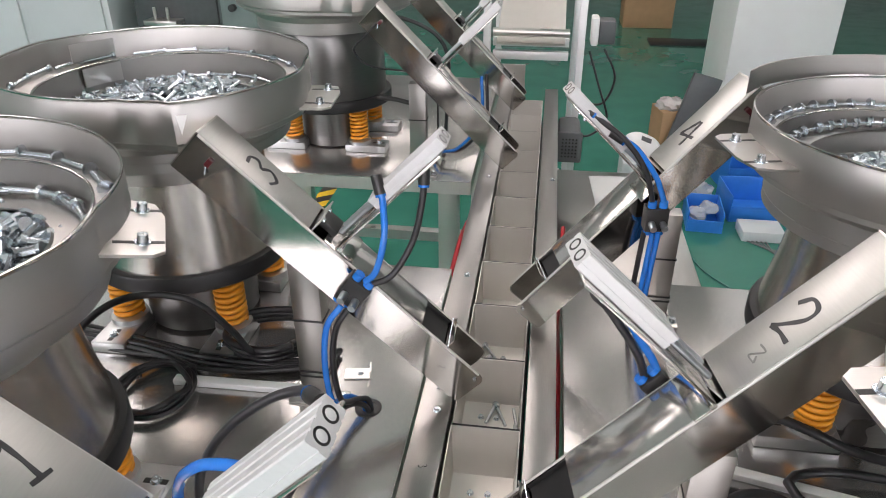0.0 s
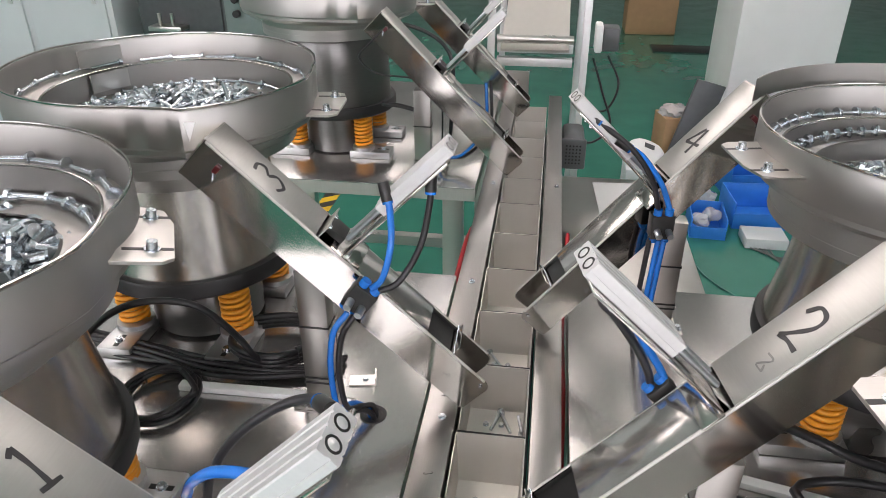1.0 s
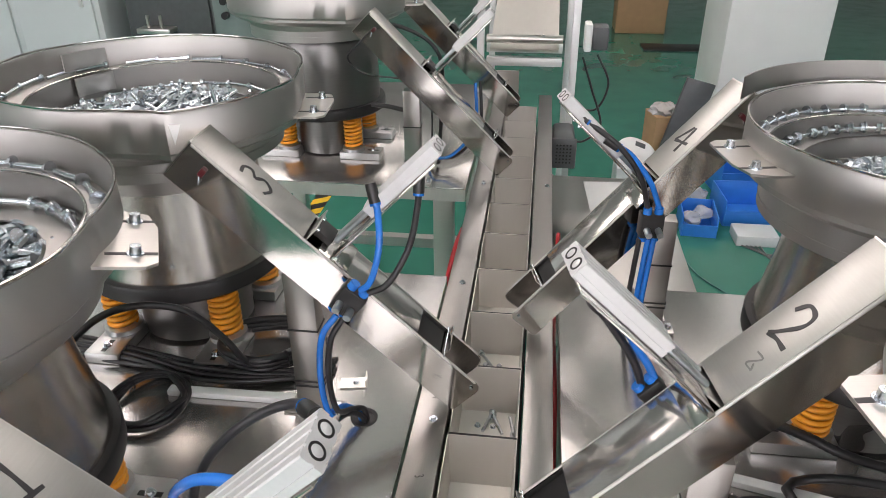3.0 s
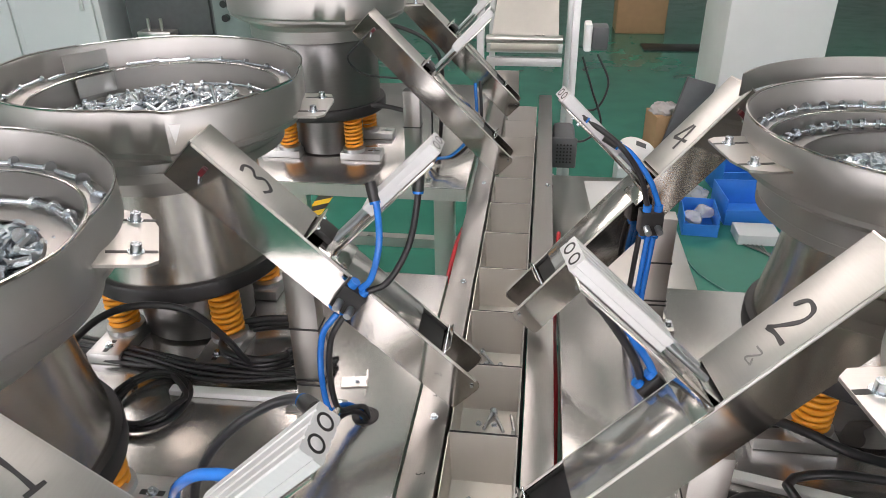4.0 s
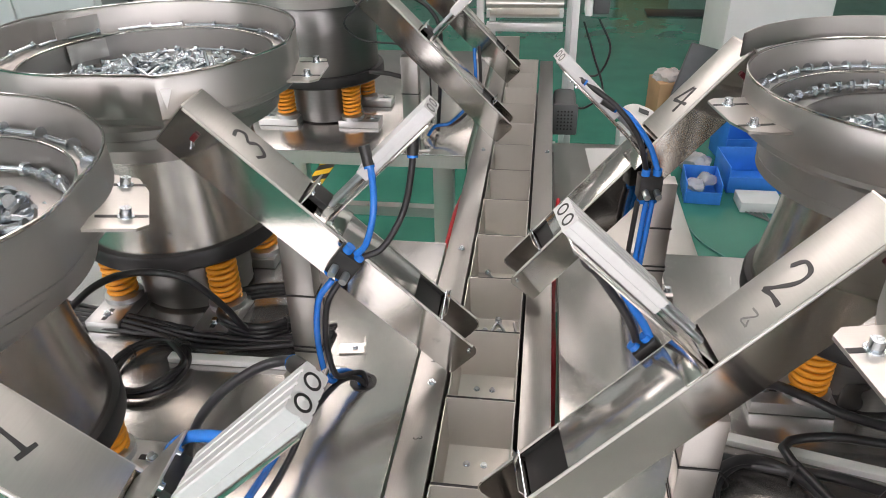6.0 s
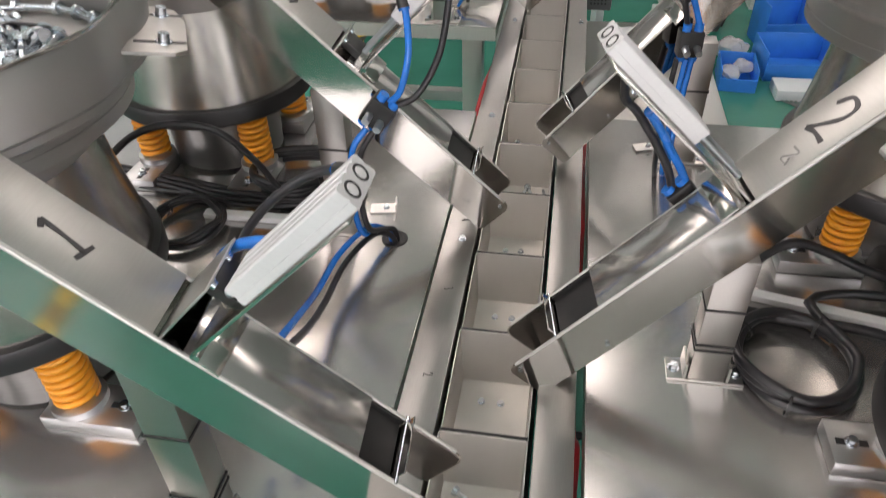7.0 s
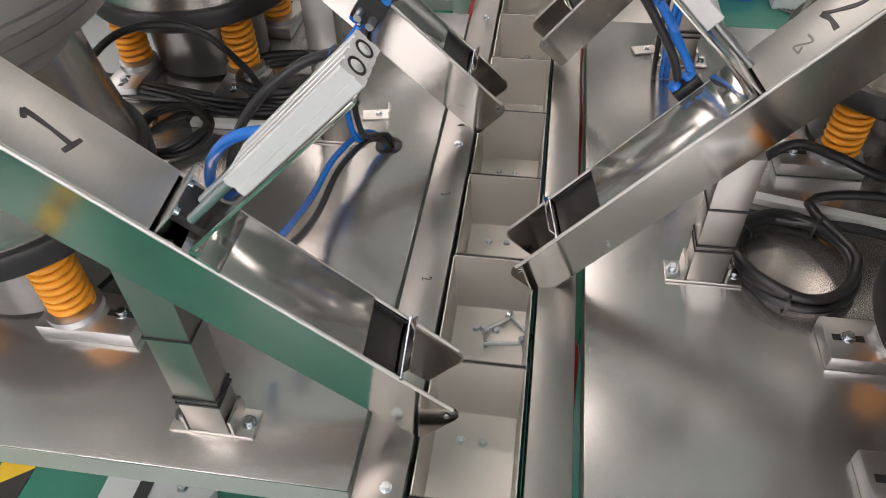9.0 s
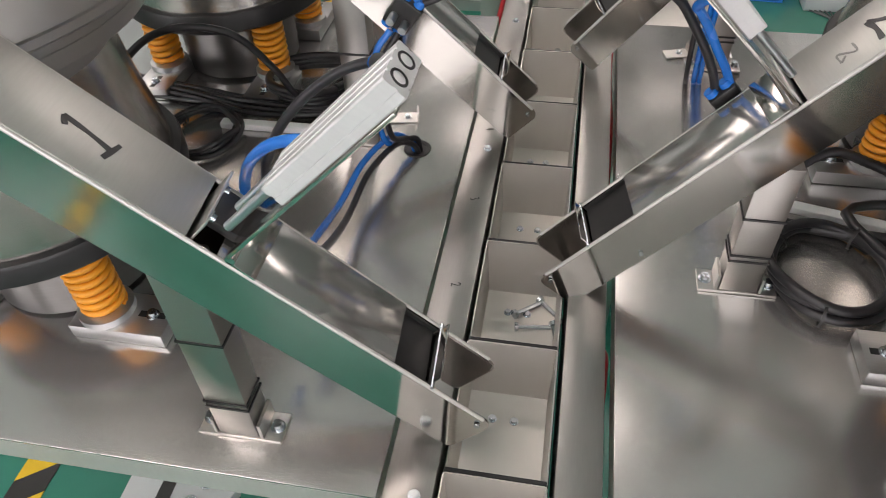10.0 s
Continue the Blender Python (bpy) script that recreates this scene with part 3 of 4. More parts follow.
    for q, n in ((0.010, -0.010), (0.10, -DP + 0.010))[:1 if side < 0 else 2]:
        for y, r in ((WD + 0.002, -90), (-WD - 0.002, 90)):
            part("rivet", mesh_of(bolt_mesh(r=0.0026, h=0.0014, washer=False), "rivet", 40), ZINC, c, m=pose(q, y, n, r, 0, 0))
    # gate with rods
    gate = part("gate", box(0.2985, 0.3005, -WD + 0.001, WD - 0.001, -DP + 0.005, 0.020, 0.0004), COVER, c, "sliding steel gate blade", m=kg)
    part("rod_block", box(0.2725 if side < 0 else 0.281, 0.298, -0.016, 0.016, 0.005, 0.014, 0.001), BLACKP, gate, "black rod end block")
    for y in (-0.0095, 0.0095):
        part("piston_rod", rod((0.276 if side < 0 else 0.287, y + (0.006 if side < 0 else 0), 0.018), (0.276 if side < 0 else 0.287, y + (0.006 if side < 0 else 0), 0.127), 0.0034, 14), ZINC, gate, "polished piston rod", m=kg.inverted() @ k)
        part("gate_bolt", mesh_of(bolt_mesh(r=0.0035, h=0.003), "gate_bolt", 40), ZINC, gate, m=pose(0.2983, y * 1.5, 0.0135, 0, -90, 0))
    # twin rod cylinder
    body = bmesh.new()
    W, T0, T1, N0, N1 = 0.019, 0.268 if side < 0 else 0.279, 0.284 if side < 0 else 0.295, 0.078, 0.192
    w0 = 0.006 if side < 0 else 0.0
    if number == "1":
        T0, T1, w0 = 0.266, 0.2825, 0.010
    e, gd = 0.0011, 0.0010
    prof = [(T0, -W + e), (T0 + e, -W), (T0 + 0.0065, -W), (T0 + 0.0065, -W + gd), (T0 + 0.0095, -W + gd), (T0 + 0.0095, -W), (T1 - e, -W), (T1, -W + e)]
    for q in (-0.0105, 0.0, 0.0105):   # long grooves on both broad faces
        prof += [(T1, q - 0.0014), (T1 - gd, q - 0.0009), (T1 - gd, q + 0.0009), (T1, q + 0.0014)]
    prof += [(T1, W - e), (T1 - e, W), (T0 + 0.0095, W), (T0 + 0.0095, W - gd), (T0 + 0.0065, W - gd), (T0 + 0.0065, W), (T0 + e, W), (T0, W - e)]
    for q in (0.0105, 0.0, -0.0105):
        prof += [(T0, q + 0.0014), (T0 + gd, q + 0.0009), (T0 + gd, q - 0.0009), (T0, q - 0.0014)]
    prism(prof, N1 - N0, Matrix.Translation((0, w0, N0)), body)
    cyl = part("cylinder_body", body, ALU, c, "anodised aluminium twin rod cylinder body", smooth=30, m=k)
    for y in (w0 - 0.0085, w0 + 0.0085):
        part("bore_cap", lathe([(0.001, N1 - 0.001), (0.0040, N1 - 0.001), (0.0042, N1 + 0.0003), (0.0058, N1 + 0.0004), (0.0062, N1 - 0.001)], 24), BLACKP, cyl, m=pose((T0 + T1) / 2, y, 0))
        part("cap_disc", lathe([(0.0005, N1 + 0.0011), (0.002, N1 + 0.0008), (0.0042, N1 + 0.0001), (0.0042, N1 - 0.001)], 20), ALU, cyl, m=pose((T0 + T1) / 2, y, 0))
    # bracket on the lower side with a bent foot
    br = bmesh.new()
    box(T0 - 0.0035, T0 - 0.0006, -WD, WD, 0.006, N1 - 0.012, 0.0006, br)
    box(T0 - 0.026, T0 - 0.0034, -WD, WD, 0.0022, 0.0046, 0.0006, br)
    rod((T0 - 0.0045, -WD, 0.0055), (T0 - 0.0045, WD, 0.0055), 0.0036, 12, br)
    part("cylinder_bracket", br, MIRROR, c, "bent steel cylinder bracket", m=k)
    for y in (-0.014, 0.014):
        part("bracket_bolt", mesh_of(bolt_mesh(r=0.0026, h=0.002), "bracket_bolt", 40), ZINC, c, m=k @ pose(T0 - 0.0037, y, 0.15, 0, -90, 0))
    return c, gate, kg, k


chutes = {}
for key, side, o, yaw, pitch, length, mouth, cut, mark, rack, label in (
        ("1", -1, (-0.0566, -0.409, 0.9175), 3.2, 43.4, 0.475, 0.108, 0.2885, 0.372, ((-0.05, -0.431, 0.918), 0, 45), "polished steel chute marked 1 with a pneumatic gate"),
        ("3", -1, (-0.0554, 0.047, 0.9165), 1.4, 43.8, 0.471, 0.116, 0.304, 0.389, ((-0.05, 0.026, 0.918), 0, 45), "polished steel chute marked 3 with a pneumatic gate"),
        ("5", -1, (-0.05, 0.868, 0.918), 0, 45, 0.46, 0.105, 0.304, 0, None, "polished steel chute on the table behind the gap"),
        ("7", -1, (-0.05, 1.32, 0.918), 0, 45, 0.46, 0.105, 0.304, 0, None, "polished steel chute beside the aluminium discharge frame"),
        ("2", 1, (-0.0387, -0.2043, 0.879), 9.4, 45.4, 0.491, 0.126, 0.304, 0.392, ((-0.035, -0.236, 0.910), 11, 45), "polished steel chute marked 2 with a pneumatic gate"),
        ("4", 1, (-0.0345, 0.2345, 0.9065), 13.4, 46.8, 0.469, 0.100, 0.304, 0.364, ((-0.035, 0.215, 0.910), 12, 45), "polished steel chute marked 4 with a pneumatic gate")):
    chutes[key] = make_chute(chute_pose(side, o, yaw, pitch), key if key in "1234" else "", side, label, 1 if side < 0 else -1, length, mouth, cut, mark, rack and chute_pose(side, *rack))


# posts under the chutes
def post(x, y, top, label, w=0.04, d=0.03):
    p = thing("chute_post", label, "support post", pose(x, y, 0.8335), "chute posts")
    h = top - 0.8335
    part("tube", box(-w / 2, w / 2, -d / 2, d / 2, 0.004, h, 0.0015), RAIL, p)
    part("foot_plate", box(-w / 2 - 0.022, w / 2 + 0.022, -d / 2 - 0.001, d / 2 + 0.001, 0.0, 0.0038, 0.0008), STEEL, p)
    for g in (-1, 1):
        part("gusset", box(g * (w / 2 + 0.0032) - 0.0015, g * (w / 2 + 0.0032) + 0.0015, -d / 2, d / 2, 0.0042, 0.026), STEEL, p)
        part("foot_bolt", mesh_of(bolt_mesh(r=0.005, h=0.006), "foot_bolt", 40), ZINC, p, m=pose(g * (w / 2 + 0.014), 0, 0.004))
    for z in (0.05, 0.058, h * 0.62):
        t = bmesh.new()
        e = 0.0012
        for x0, x1, y0, y1 in ((-w / 2 - e, w / 2 + e, -d / 2 - e, -d / 2), (-w / 2 - e, w / 2 + e, d / 2, d / 2 + e), (-w / 2 - e, -w / 2, -d / 2, d / 2), (w / 2, w / 2 + e, -d / 2, d / 2)):
            box(x0, x1, y0, y1, z, z + 0.0025, bm=t)
        part("cable_tie", t, BLACK, p, "black cable tie")
    return p


post(-0.298, -0.425, 1.068, "rectangular steel post with black cable ties under chute 1")
post(0.186, -0.166, 1.010, "rectangular steel post with black cable ties under chute 2")
post(-0.295, 0.045, 1.064, "rectangular steel post with black cable ties under chute 3")
post(0.20, 0.31, 1.04, "rectangular steel post with black cable ties under chute 4")
post(-0.295, 0.89, 1.064, "rectangular steel post with cable ties under the far chute")

# ---- screws ----
LONG = mesh_of(screw_bm(0.048), "long_screw", 40)
THICK = mesh_of(screw_bm(0.046, fat=1.4, n=12), "thick_screw", 40)
TRAY_SCREW = mesh_of(screw_bm(0.039), "tray_screw", 40)
SHORT = mesh_of(screw_bm(0.024, hexhead=True), "flange_screw", 40)
rng = random.Random(4)


def pile(cx, cy, n, rmax, z0, length, label, hexhead, heap=0.014, fat=1.0, dish=0.0):
    b = bmesh.new()
    for i in range(n):
        r = rmax * math.sqrt(rng.random())
        a = rng.random() * 2 * math.pi
        z = z0 + 0.003 + dish * (r / rmax) ** 2 + heap * max(0, 1 - (r / rmax) ** 2) * rng.random() * 1.5 + rng.random() * 0.006
        tilt = rng.gauss(0, 13) if rng.random() > 0.04 else rng.uniform(-55, -20)
        m = Matrix.Translation((r * math.cos(a), r * math.sin(a), z)) @ pose(0, 0, 0, 0, tilt, rng.random() * 360) @ Matrix.Translation((-length / 2, 0, 0))
        screw_bm(length, b, m, hexhead, 6, fat)
    ob = part("screw_pile", b, ZINC)
    ob.location = (cx, cy, 0)
    return tagged(ob, label, "screws", kind="stuff")


pile3 = pile(-0.567, 0.262, 820, 0.150, 1.168, 0.048, "loose heap of long zinc-plated screws in the bowl", False, 0.024, 1.0, 0.008)
pile1 = pile(-0.583, -0.238, 330, 0.132, 1.166, 0.046, "loose heap of thick zinc-plated screws in the bowl", False, 0.022, 1.4, 0.008)
pile4 = pile(0.455, 0.137, 300, 0.122, 1.165 + DROP, 0.024, "loose heap of short flange screws in the bowl", True, 0.014, 1.0, 0.004)


def track_screws(cx, cy, R1, mesh, spans, group, dz=0.0, turn=0.0):
    """Screws lying end to end on the spiral track."""
    out = []
    half = 0.012 if mesh == SHORT else 0.024
    for u0, u1, step in spans:
        u = u0
        while u < u1:
            a = -2 * math.pi * u + 1.0 + radians(turn)
            r = R1 - 0.090 + 0.034 * u + 0.014 + rng.uniform(-0.003, 0.003)
            z = 1.158 + 0.034 * u + 0.0065 + dz
            ob = tagged(part("screw", mesh, ZINC), "zinc-plated screw lying on the spiral track of a bowl", "screw", group)
            if u > 0.56:   # against the wall of the outermost turn
                r = R1 - 0.018 + rng.uniform(-0.004, 0.0)
            ob.matrix_basis = pose(cx + r * math.cos(a), cy + r * math.sin(a), z, rng.random() * 90, 0, math.degrees(a) - 90 - math.degrees(half / r) + rng.gauss(0, 2))
            out.append(ob)
            u += step * rng.choice((1, 1, 1, 1.5)) * (1.9 - u / 2.2 * 0.9) * 0.45
    return out


def rim_screws(cx, cy, turn, spiral, mesh, gap, length, dz=0.0):
    """Screws head to tail on the flat upper track."""
    d = 4.0
    while d < 356:
        a = math.radians(d)
        r = rim_radius(a, spiral) - 0.0165 + rng.uniform(-0.003, 0.001)
        w = a + math.radians(turn)
        ob = tagged(part("screw", mesh, ZINC), "zinc-plated screw lying on the upper track of a bowl", "screw", "track screws")
        ob.matrix_basis = pose(cx + r * math.cos(w), cy + r * math.sin(w), 1.2312 + dz, rng.random() * 90, 1.0, math.degrees(w) + 90 + math.degrees(length / 2 / r) + rng.gauss(0, 2))
        d += math.degrees(length / r) * (1 + gap * rng.choice((0.0, 0.1, 0.3, 1.4)))


track_screws(-0.567, 0.262, 0.187, LONG, ((0.3, 1.4, 0.07),), "track screws")
track_screws(-0.583, -0.238, 0.187, THICK, ((0.3, 1.5, 0.05),), "track screws")
track_screws(0.455, 0.137, 0.184, SHORT, ((0.3, 1.45, 0.032),), "track screws", DROP, 180.0)
rim_screws(-0.567, 0.262, 0, True, LONG, 0.4, 0.052)
rim_screws(-0.583, -0.238, 0, True, THICK, 0.12, 0.052)
rim_screws(0.455, 0.137, 180, False, SHORT, 0.25, 0.026, DROP)

# screws lying in the trays: offset inside the tray, turn
lying = []
for k, spots in ((1, ((-0.046, 0.132, -107), (-0.043, 0.128, -67), (-0.011, 0.092, 100))), (2, ((-0.074, 0.134, -58), (-0.055, 0.085, -20))), (6, ((-0.075, 0.112, 10),))):
    for x, y, turn in spots:
        s = tagged(part("screw", TRAY_SCREW, ZINC), "loose zinc-plated screw lying in a conveyor tray", "screw", "tray screws")
        lying.append((s, pose(x, (k - 1) * PITCH + y, 0.7735, 20, 3, turn)))
        s.matrix_basis = lying[-1][1]
# four screws that drop from chute 1 into the tray before it: first rest, time of the fall, place after the tray has moved on
dropping = []
for i, (x, y, turn, t, x2, y2, turn2) in enumerate(((-0.076, 0.128, -32, 6.93, -0.0512, -0.2146, 10), (-0.032, 0.117, -36, 7.12, -0.0268, -0.1708, -45),
                                                   (-0.0105, 0.092, -91, 7.52, -0.0095, -0.2073, -80), (-0.062, 0.115, 40, 8.33, -0.0551, -0.1956, 40))):
    s = tagged(part("screw", TRAY_SCREW, ZINC), "loose zinc-plated screw dropping from a chute into a tray", "screw", "tray screws")
    dropping.append((s, pose(x, -3 * PITCH + y, 0.7725, 20, 3, turn), t, i, pose(x2, y2 - 0.15, 0.7725 + 0.002 * (i == 3), 20, 3, turn2)))


# ---- hoses and cables ----
def hose(name, pts, r, material, label, steps=8, ribbed=0.0, category="hose", collars=()):
    t = tagged(part(name, tube(pts, r, 10, steps, ribbed=ribbed), material, smooth=60), label, category)
    for p, q in collars:
        part("collar", rod(p, q, r * 1.7, 14), BLACKP, t, "black push-in elbow")
        part("collar_ring", rod(p, Vector(p) + (Vector(p) - Vector(q)).normalized() * 0.003, r * 1.6, 14), BLUE, t, "blue release ring")
    return t


def valve(m, label):
    v = thing("valve_block", label, "valve block", m, "valve blocks")
    part("block", box(-0.016, 0.016, -0.012, 0.012, -0.018, 0.018, 0.002), BLACKP, v)
    for y in (-0.008, 0.008):
        part("fitting", rod((y, -0.004, 0.018), (y, -0.004, 0.027), 0.0062, 14), BLUE, v, "blue push-in fitting")
        part("knurled_screw", rod((y, -0.012, -0.004), (y, -0.026, -0.007), 0.0048, 14), ZINC, v, "knurled flow screw")
        part("elbow", rod((y, 0.0, -0.018), (y, 0.0, -0.026), 0.0062, 14), BLUE, v)
    return v


valve(pose(-0.212, -0.022, 1.066, 0, 38, 0), "black flow control valve block with knurled screws on chute 3")
valve(pose(0.166, 0.225, 1.068, 0, 0, 8), "black flow control valve block with knurled screws on chute 4")
# chute 3
hose("air_hose", [(-0.196, -0.028, 1.083), (-0.182, -0.03, 1.10), (-0.173, -0.02, 1.14), (-0.178, 0.0, 1.178), (-0.185, 0.006, 1.197)], 0.004, BLUE, "short blue air hose to the cylinder of chute 3", collars=(((-0.180, 0.001, 1.183), (-0.186, 0.008, 1.204)),))
hose("air_hose", [(-0.188, -0.027, 1.079), (-0.165, -0.02, 1.09), (-0.142, -0.005, 1.13), (-0.132, 0.005, 1.18), (-0.13, 0.01, 1.215)], 0.004, CABLE, "short black air hose to the cylinder of chute 3", collars=(((-0.1305, 0.006, 1.196), (-0.130, 0.012, 1.222)),))
hose("air_hose", [(-0.228, -0.028, 1.046), (-0.245, -0.04, 1.02), (-0.25, -0.045, 0.96), (-0.247, -0.03, 0.89), (-0.235, 0.02, 0.855), (-0.222, 0.036, 0.842), (-0.221, 0.036, 0.80)], 0.004, BLUE, "blue air hose running down from chute 3 into the table")
hose("air_hose", [(-0.22, -0.026, 1.042), (-0.235, -0.038, 1.015), (-0.241, -0.04, 0.96), (-0.239, -0.025, 0.895), (-0.23, 0.018, 0.862), (-0.218, 0.03, 0.85), (-0.216, 0.032, 0.80)], 0.004, CABLE, "black air hose running down from chute 3 into the table")
# chute 1 loop out of the table
hose("air_hose", [(-0.225, 0.03, 0.80), (-0.226, 0.028, 0.845), (-0.245, 0.0, 0.878), (-0.262, -0.08, 0.895), (-0.262, -0.17, 0.91), (-0.25, -0.25, 0.95), (-0.235, -0.34, 1.0)], 0.004, BLUE, "blue air hose looping from the table to chute 1")
hose("air_hose", [(-0.218, 0.026, 0.80), (-0.22, 0.022, 0.845), (-0.238, -0.01, 0.872), (-0.254, -0.09, 0.886), (-0.252, -0.18, 0.9), (-0.24, -0.26, 0.94), (-0.225, -0.34, 0.995)], 0.004, CABLE, "black air hose looping from the table to chute 1")
tagged(part("table_grommet", lathe([(0.0005, 0.8334), (0.013, 0.8334), (0.013, 0.8345), (0.0165, 0.8352), (0.019, 0.8345), (0.019, 0.8332)], 28), BLACK, m=pose(-0.221, 0.034, 0)), "black rubber grommet in the steel table", "grommet")
hose("air_hose", [(-0.178, -0.408, 1.172), (-0.200, -0.40, 1.164), (-0.221, -0.390, 1.150), (-0.240, -0.380, 1.130), (-0.254, -0.370, 1.108), (-0.262, -0.366, 1.08), (-0.265, -0.365, 1.0), (-0.262, -0.36, 0.90)], 0.0045, BLUE, "thick blue air hose beside the cylinder of chute 1")
hose("air_hose", [(-0.128, -0.395, 1.222), (-0.147, -0.37, 1.208), (-0.171, -0.365, 1.196), (-0.198, -0.365, 1.175), (-0.219, -0.365, 1.151), (-0.232, -0.367, 1.128), (-0.240, -0.37, 1.10), (-0.25, -0.375, 1.0), (-0.255, -0.38, 0.9)], 0.0036, CABLE, "black air hose behind the cylinder of chute 1", collars=(((-0.140, -0.379, 1.213), (-0.126, -0.397, 1.223)),))
# chute 4 hoses
hose("air_hose", [(0.174, 0.221, 1.095), (0.166, 0.220, 1.115), (0.158, 0.219, 1.132), (0.143, 0.219, 1.153), (0.124, 0.220, 1.174), (0.100, 0.222, 1.187)], 0.004, BLUE, "blue air hose lying along the cylinder of chute 4", collars=(((0.108, 0.222, 1.182), (0.090, 0.223, 1.193)),))
hose("air_hose", [(0.158, 0.221, 1.095), (0.153, 0.219, 1.112), (0.146, 0.217, 1.134), (0.129, 0.217, 1.163), (0.105, 0.219, 1.188), (0.077, 0.221, 1.208), (0.055, 0.222, 1.223)], 0.004, CABLE, "black air hose lying along the cylinder of chute 4", collars=(((0.064, 0.222, 1.217), (0.045, 0.223, 1.229)),))
for dx, mtl, lab in ((0.0, BLUE, "blue"), (-0.012, CABLE, "black"), (0.008, BLUE, "blue")):
    hose("air_hose", [(0.165 + dx, 0.222, 1.045), (0.162 + dx, 0.218, 1.0), (0.16 + dx, 0.222, 0.93), (0.165 + dx, 0.24, 0.86), (0.17 + dx, 0.26, 0.83)], 0.004, mtl, lab + " air hose strapped to the post of chute 4")
# chute 2 hoses from the back of the chute
el = thing("hose_elbow", "black double elbow fitting with blue collars behind chute 2", "fitting", pose(0.124, -0.131, 1.056, 0, -45, 11))
part("block", box(-0.014, 0.014, -0.008, 0.008, -0.010, 0.006, 0.002), BLACKP, el)
for s in (-0.0075, 0.0075):
    part("collar", rod((s, 0, 0.006), (s, 0.001, 0.012), 0.0062, 14), BLUE, el)
hose("air_hose", [(0.128, -0.130, 1.066), (0.119, -0.131, 1.084), (0.107, -0.136, 1.104), (0.096, -0.141, 1.124), (0.084, -0.147, 1.143), (0.078, -0.153, 1.153), (0.086, -0.186, 1.178)], 0.0042, BLUE, "blue air hose behind chute 2")
hose("air_hose", [(0.116, -0.130, 1.058), (0.109, -0.133, 1.079), (0.097, -0.137, 1.103), (0.083, -0.141, 1.126), (0.068, -0.146, 1.149), (0.055, -0.153, 1.166), (0.050, -0.192, 1.214)], 0.0042, CABLE, "black air hose behind chute 2")


def coil(name, cx, cy, r, turns, rr, label, z=0.838, sx=1.0, sy=1.0, tail=()):
    pts = []
    n = 14
    for i in range(turns * n):
        a = 2 * math.pi * i / n + 0.6
        k = i / n
        pts.append((cx + sx * (r + 0.004 * math.sin(2.1 * k + a)) * math.cos(a), cy + sy * (r + 0.005 * math.cos(1.7 * k)) * math.sin(a), z + rr * 1.5 * k * 0.8 + 0.002 * math.sin(3 * a + k)))
    pts += list(tail)
    ob = hose(name, pts, rr, CABLE, label, 3, category="cable")
    for a in (0.9, 2.6, 4.4):   # ties round the bundle
        tm = Matrix.Translation((cx + sx * r * math.cos(a), cy + sy * r * math.sin(a), z + rr * 1.3)) @ Matrix.Rotation(a, 4, "Z") @ Matrix.Rotation(math.pi / 2, 4, "X")
        part("cable_tie", lathe([(rr * 2.3, -0.0016), (rr * 2.5, -0.0016), (rr * 2.5, 0.0016), (rr * 2.3, 0.0016)], 16, close=True), BLACKP, ob, m=tm)
    return ob


coil("cable_coil", -0.535, 0.02, 0.052, 3, 0.0042, "coil of black cable lying on the steel table", sx=1.0, sy=1.15, tail=((-0.55, 0.09, 0.845), (-0.6, 0.10, 0.84), (-0.7, 0.11, 0.84)))
coil("cable_coil", 0.286, -0.142, 0.061, 3, 0.006, "thick coil of black cable lying on the steel table", z=0.8405, sx=1.03, sy=1.18, tail=((0.32, -0.05, 0.855), (0.38, -0.02, 0.85), (0.46, -0.02, 0.845)))
for i in range(5):
    o = i * 0.0075
    hose("cable", [(-0.75, 0.13 + o, 0.84 + 0.004 * (i % 3)), (-0.60, 0.105 + o * 0.8, 0.845 + 0.004 * (i % 2)), (-0.48, 0.075 + o, 0.842 + 0.005 * (i % 3)), (-0.36, 0.09 + o * 0.7, 0.843), (-0.29, 0.12 + o, 0.842)],
         0.0032 if i % 2 else 0.004, CABLE, "black cable lying along the table behind the coil", 8, 0.12 if i == 4 else 0, "cable")
hose("cable", [(-0.66, -0.06, 0.90), (-0.60, -0.03, 0.965), (-0.555, -0.01, 1.003), (-0.513, 0.01, 1.012), (-0.471, 0.03, 1.0), (-0.447, 0.045, 0.975), (-0.425, 0.07, 0.92), (-0.41, 0.1, 0.86), (-0.36, 0.13, 0.845)], 0.005, CABLE, "thick black cable arching from a feeder base", category="cable")
for i in range(3):
    hose("cable_loop", [(-0.34, 0.14, 0.845 + 0.008 * i), (-0.40, 0.10, 0.85 + 0.008 * i), (-0.47, 0.13, 0.848 + 0.008 * i), (-0.46, 0.2, 0.846 + 0.008 * i), (-0.38, 0.22, 0.846 + 0.008 * i), (-0.32, 0.18, 0.848 + 0.008 * i), (-0.36, 0.12, 0.852 + 0.008 * i)],
         0.006, CABLE, "loop of black cable under a feeder", category="cable")
tagged(part("cable_bar", box(-0.10, 0.12, -0.008, 0.008, 0.0, 0.010, 0.002), WHITE, m=pose(-0.42, 0.052, 0.8335, 0, 0, 1)), "white plastic cable bar lying on the table", "cable bar")
tagged(part("cable_bar", box(-0.10, 0.20, -0.008, 0.008, 0.0, 0.010, 0.002), WHITE, m=pose(0.35, -0.045, 0.8335, 0, 0, -13)), "white plastic cable bar lying on the table", "cable bar")
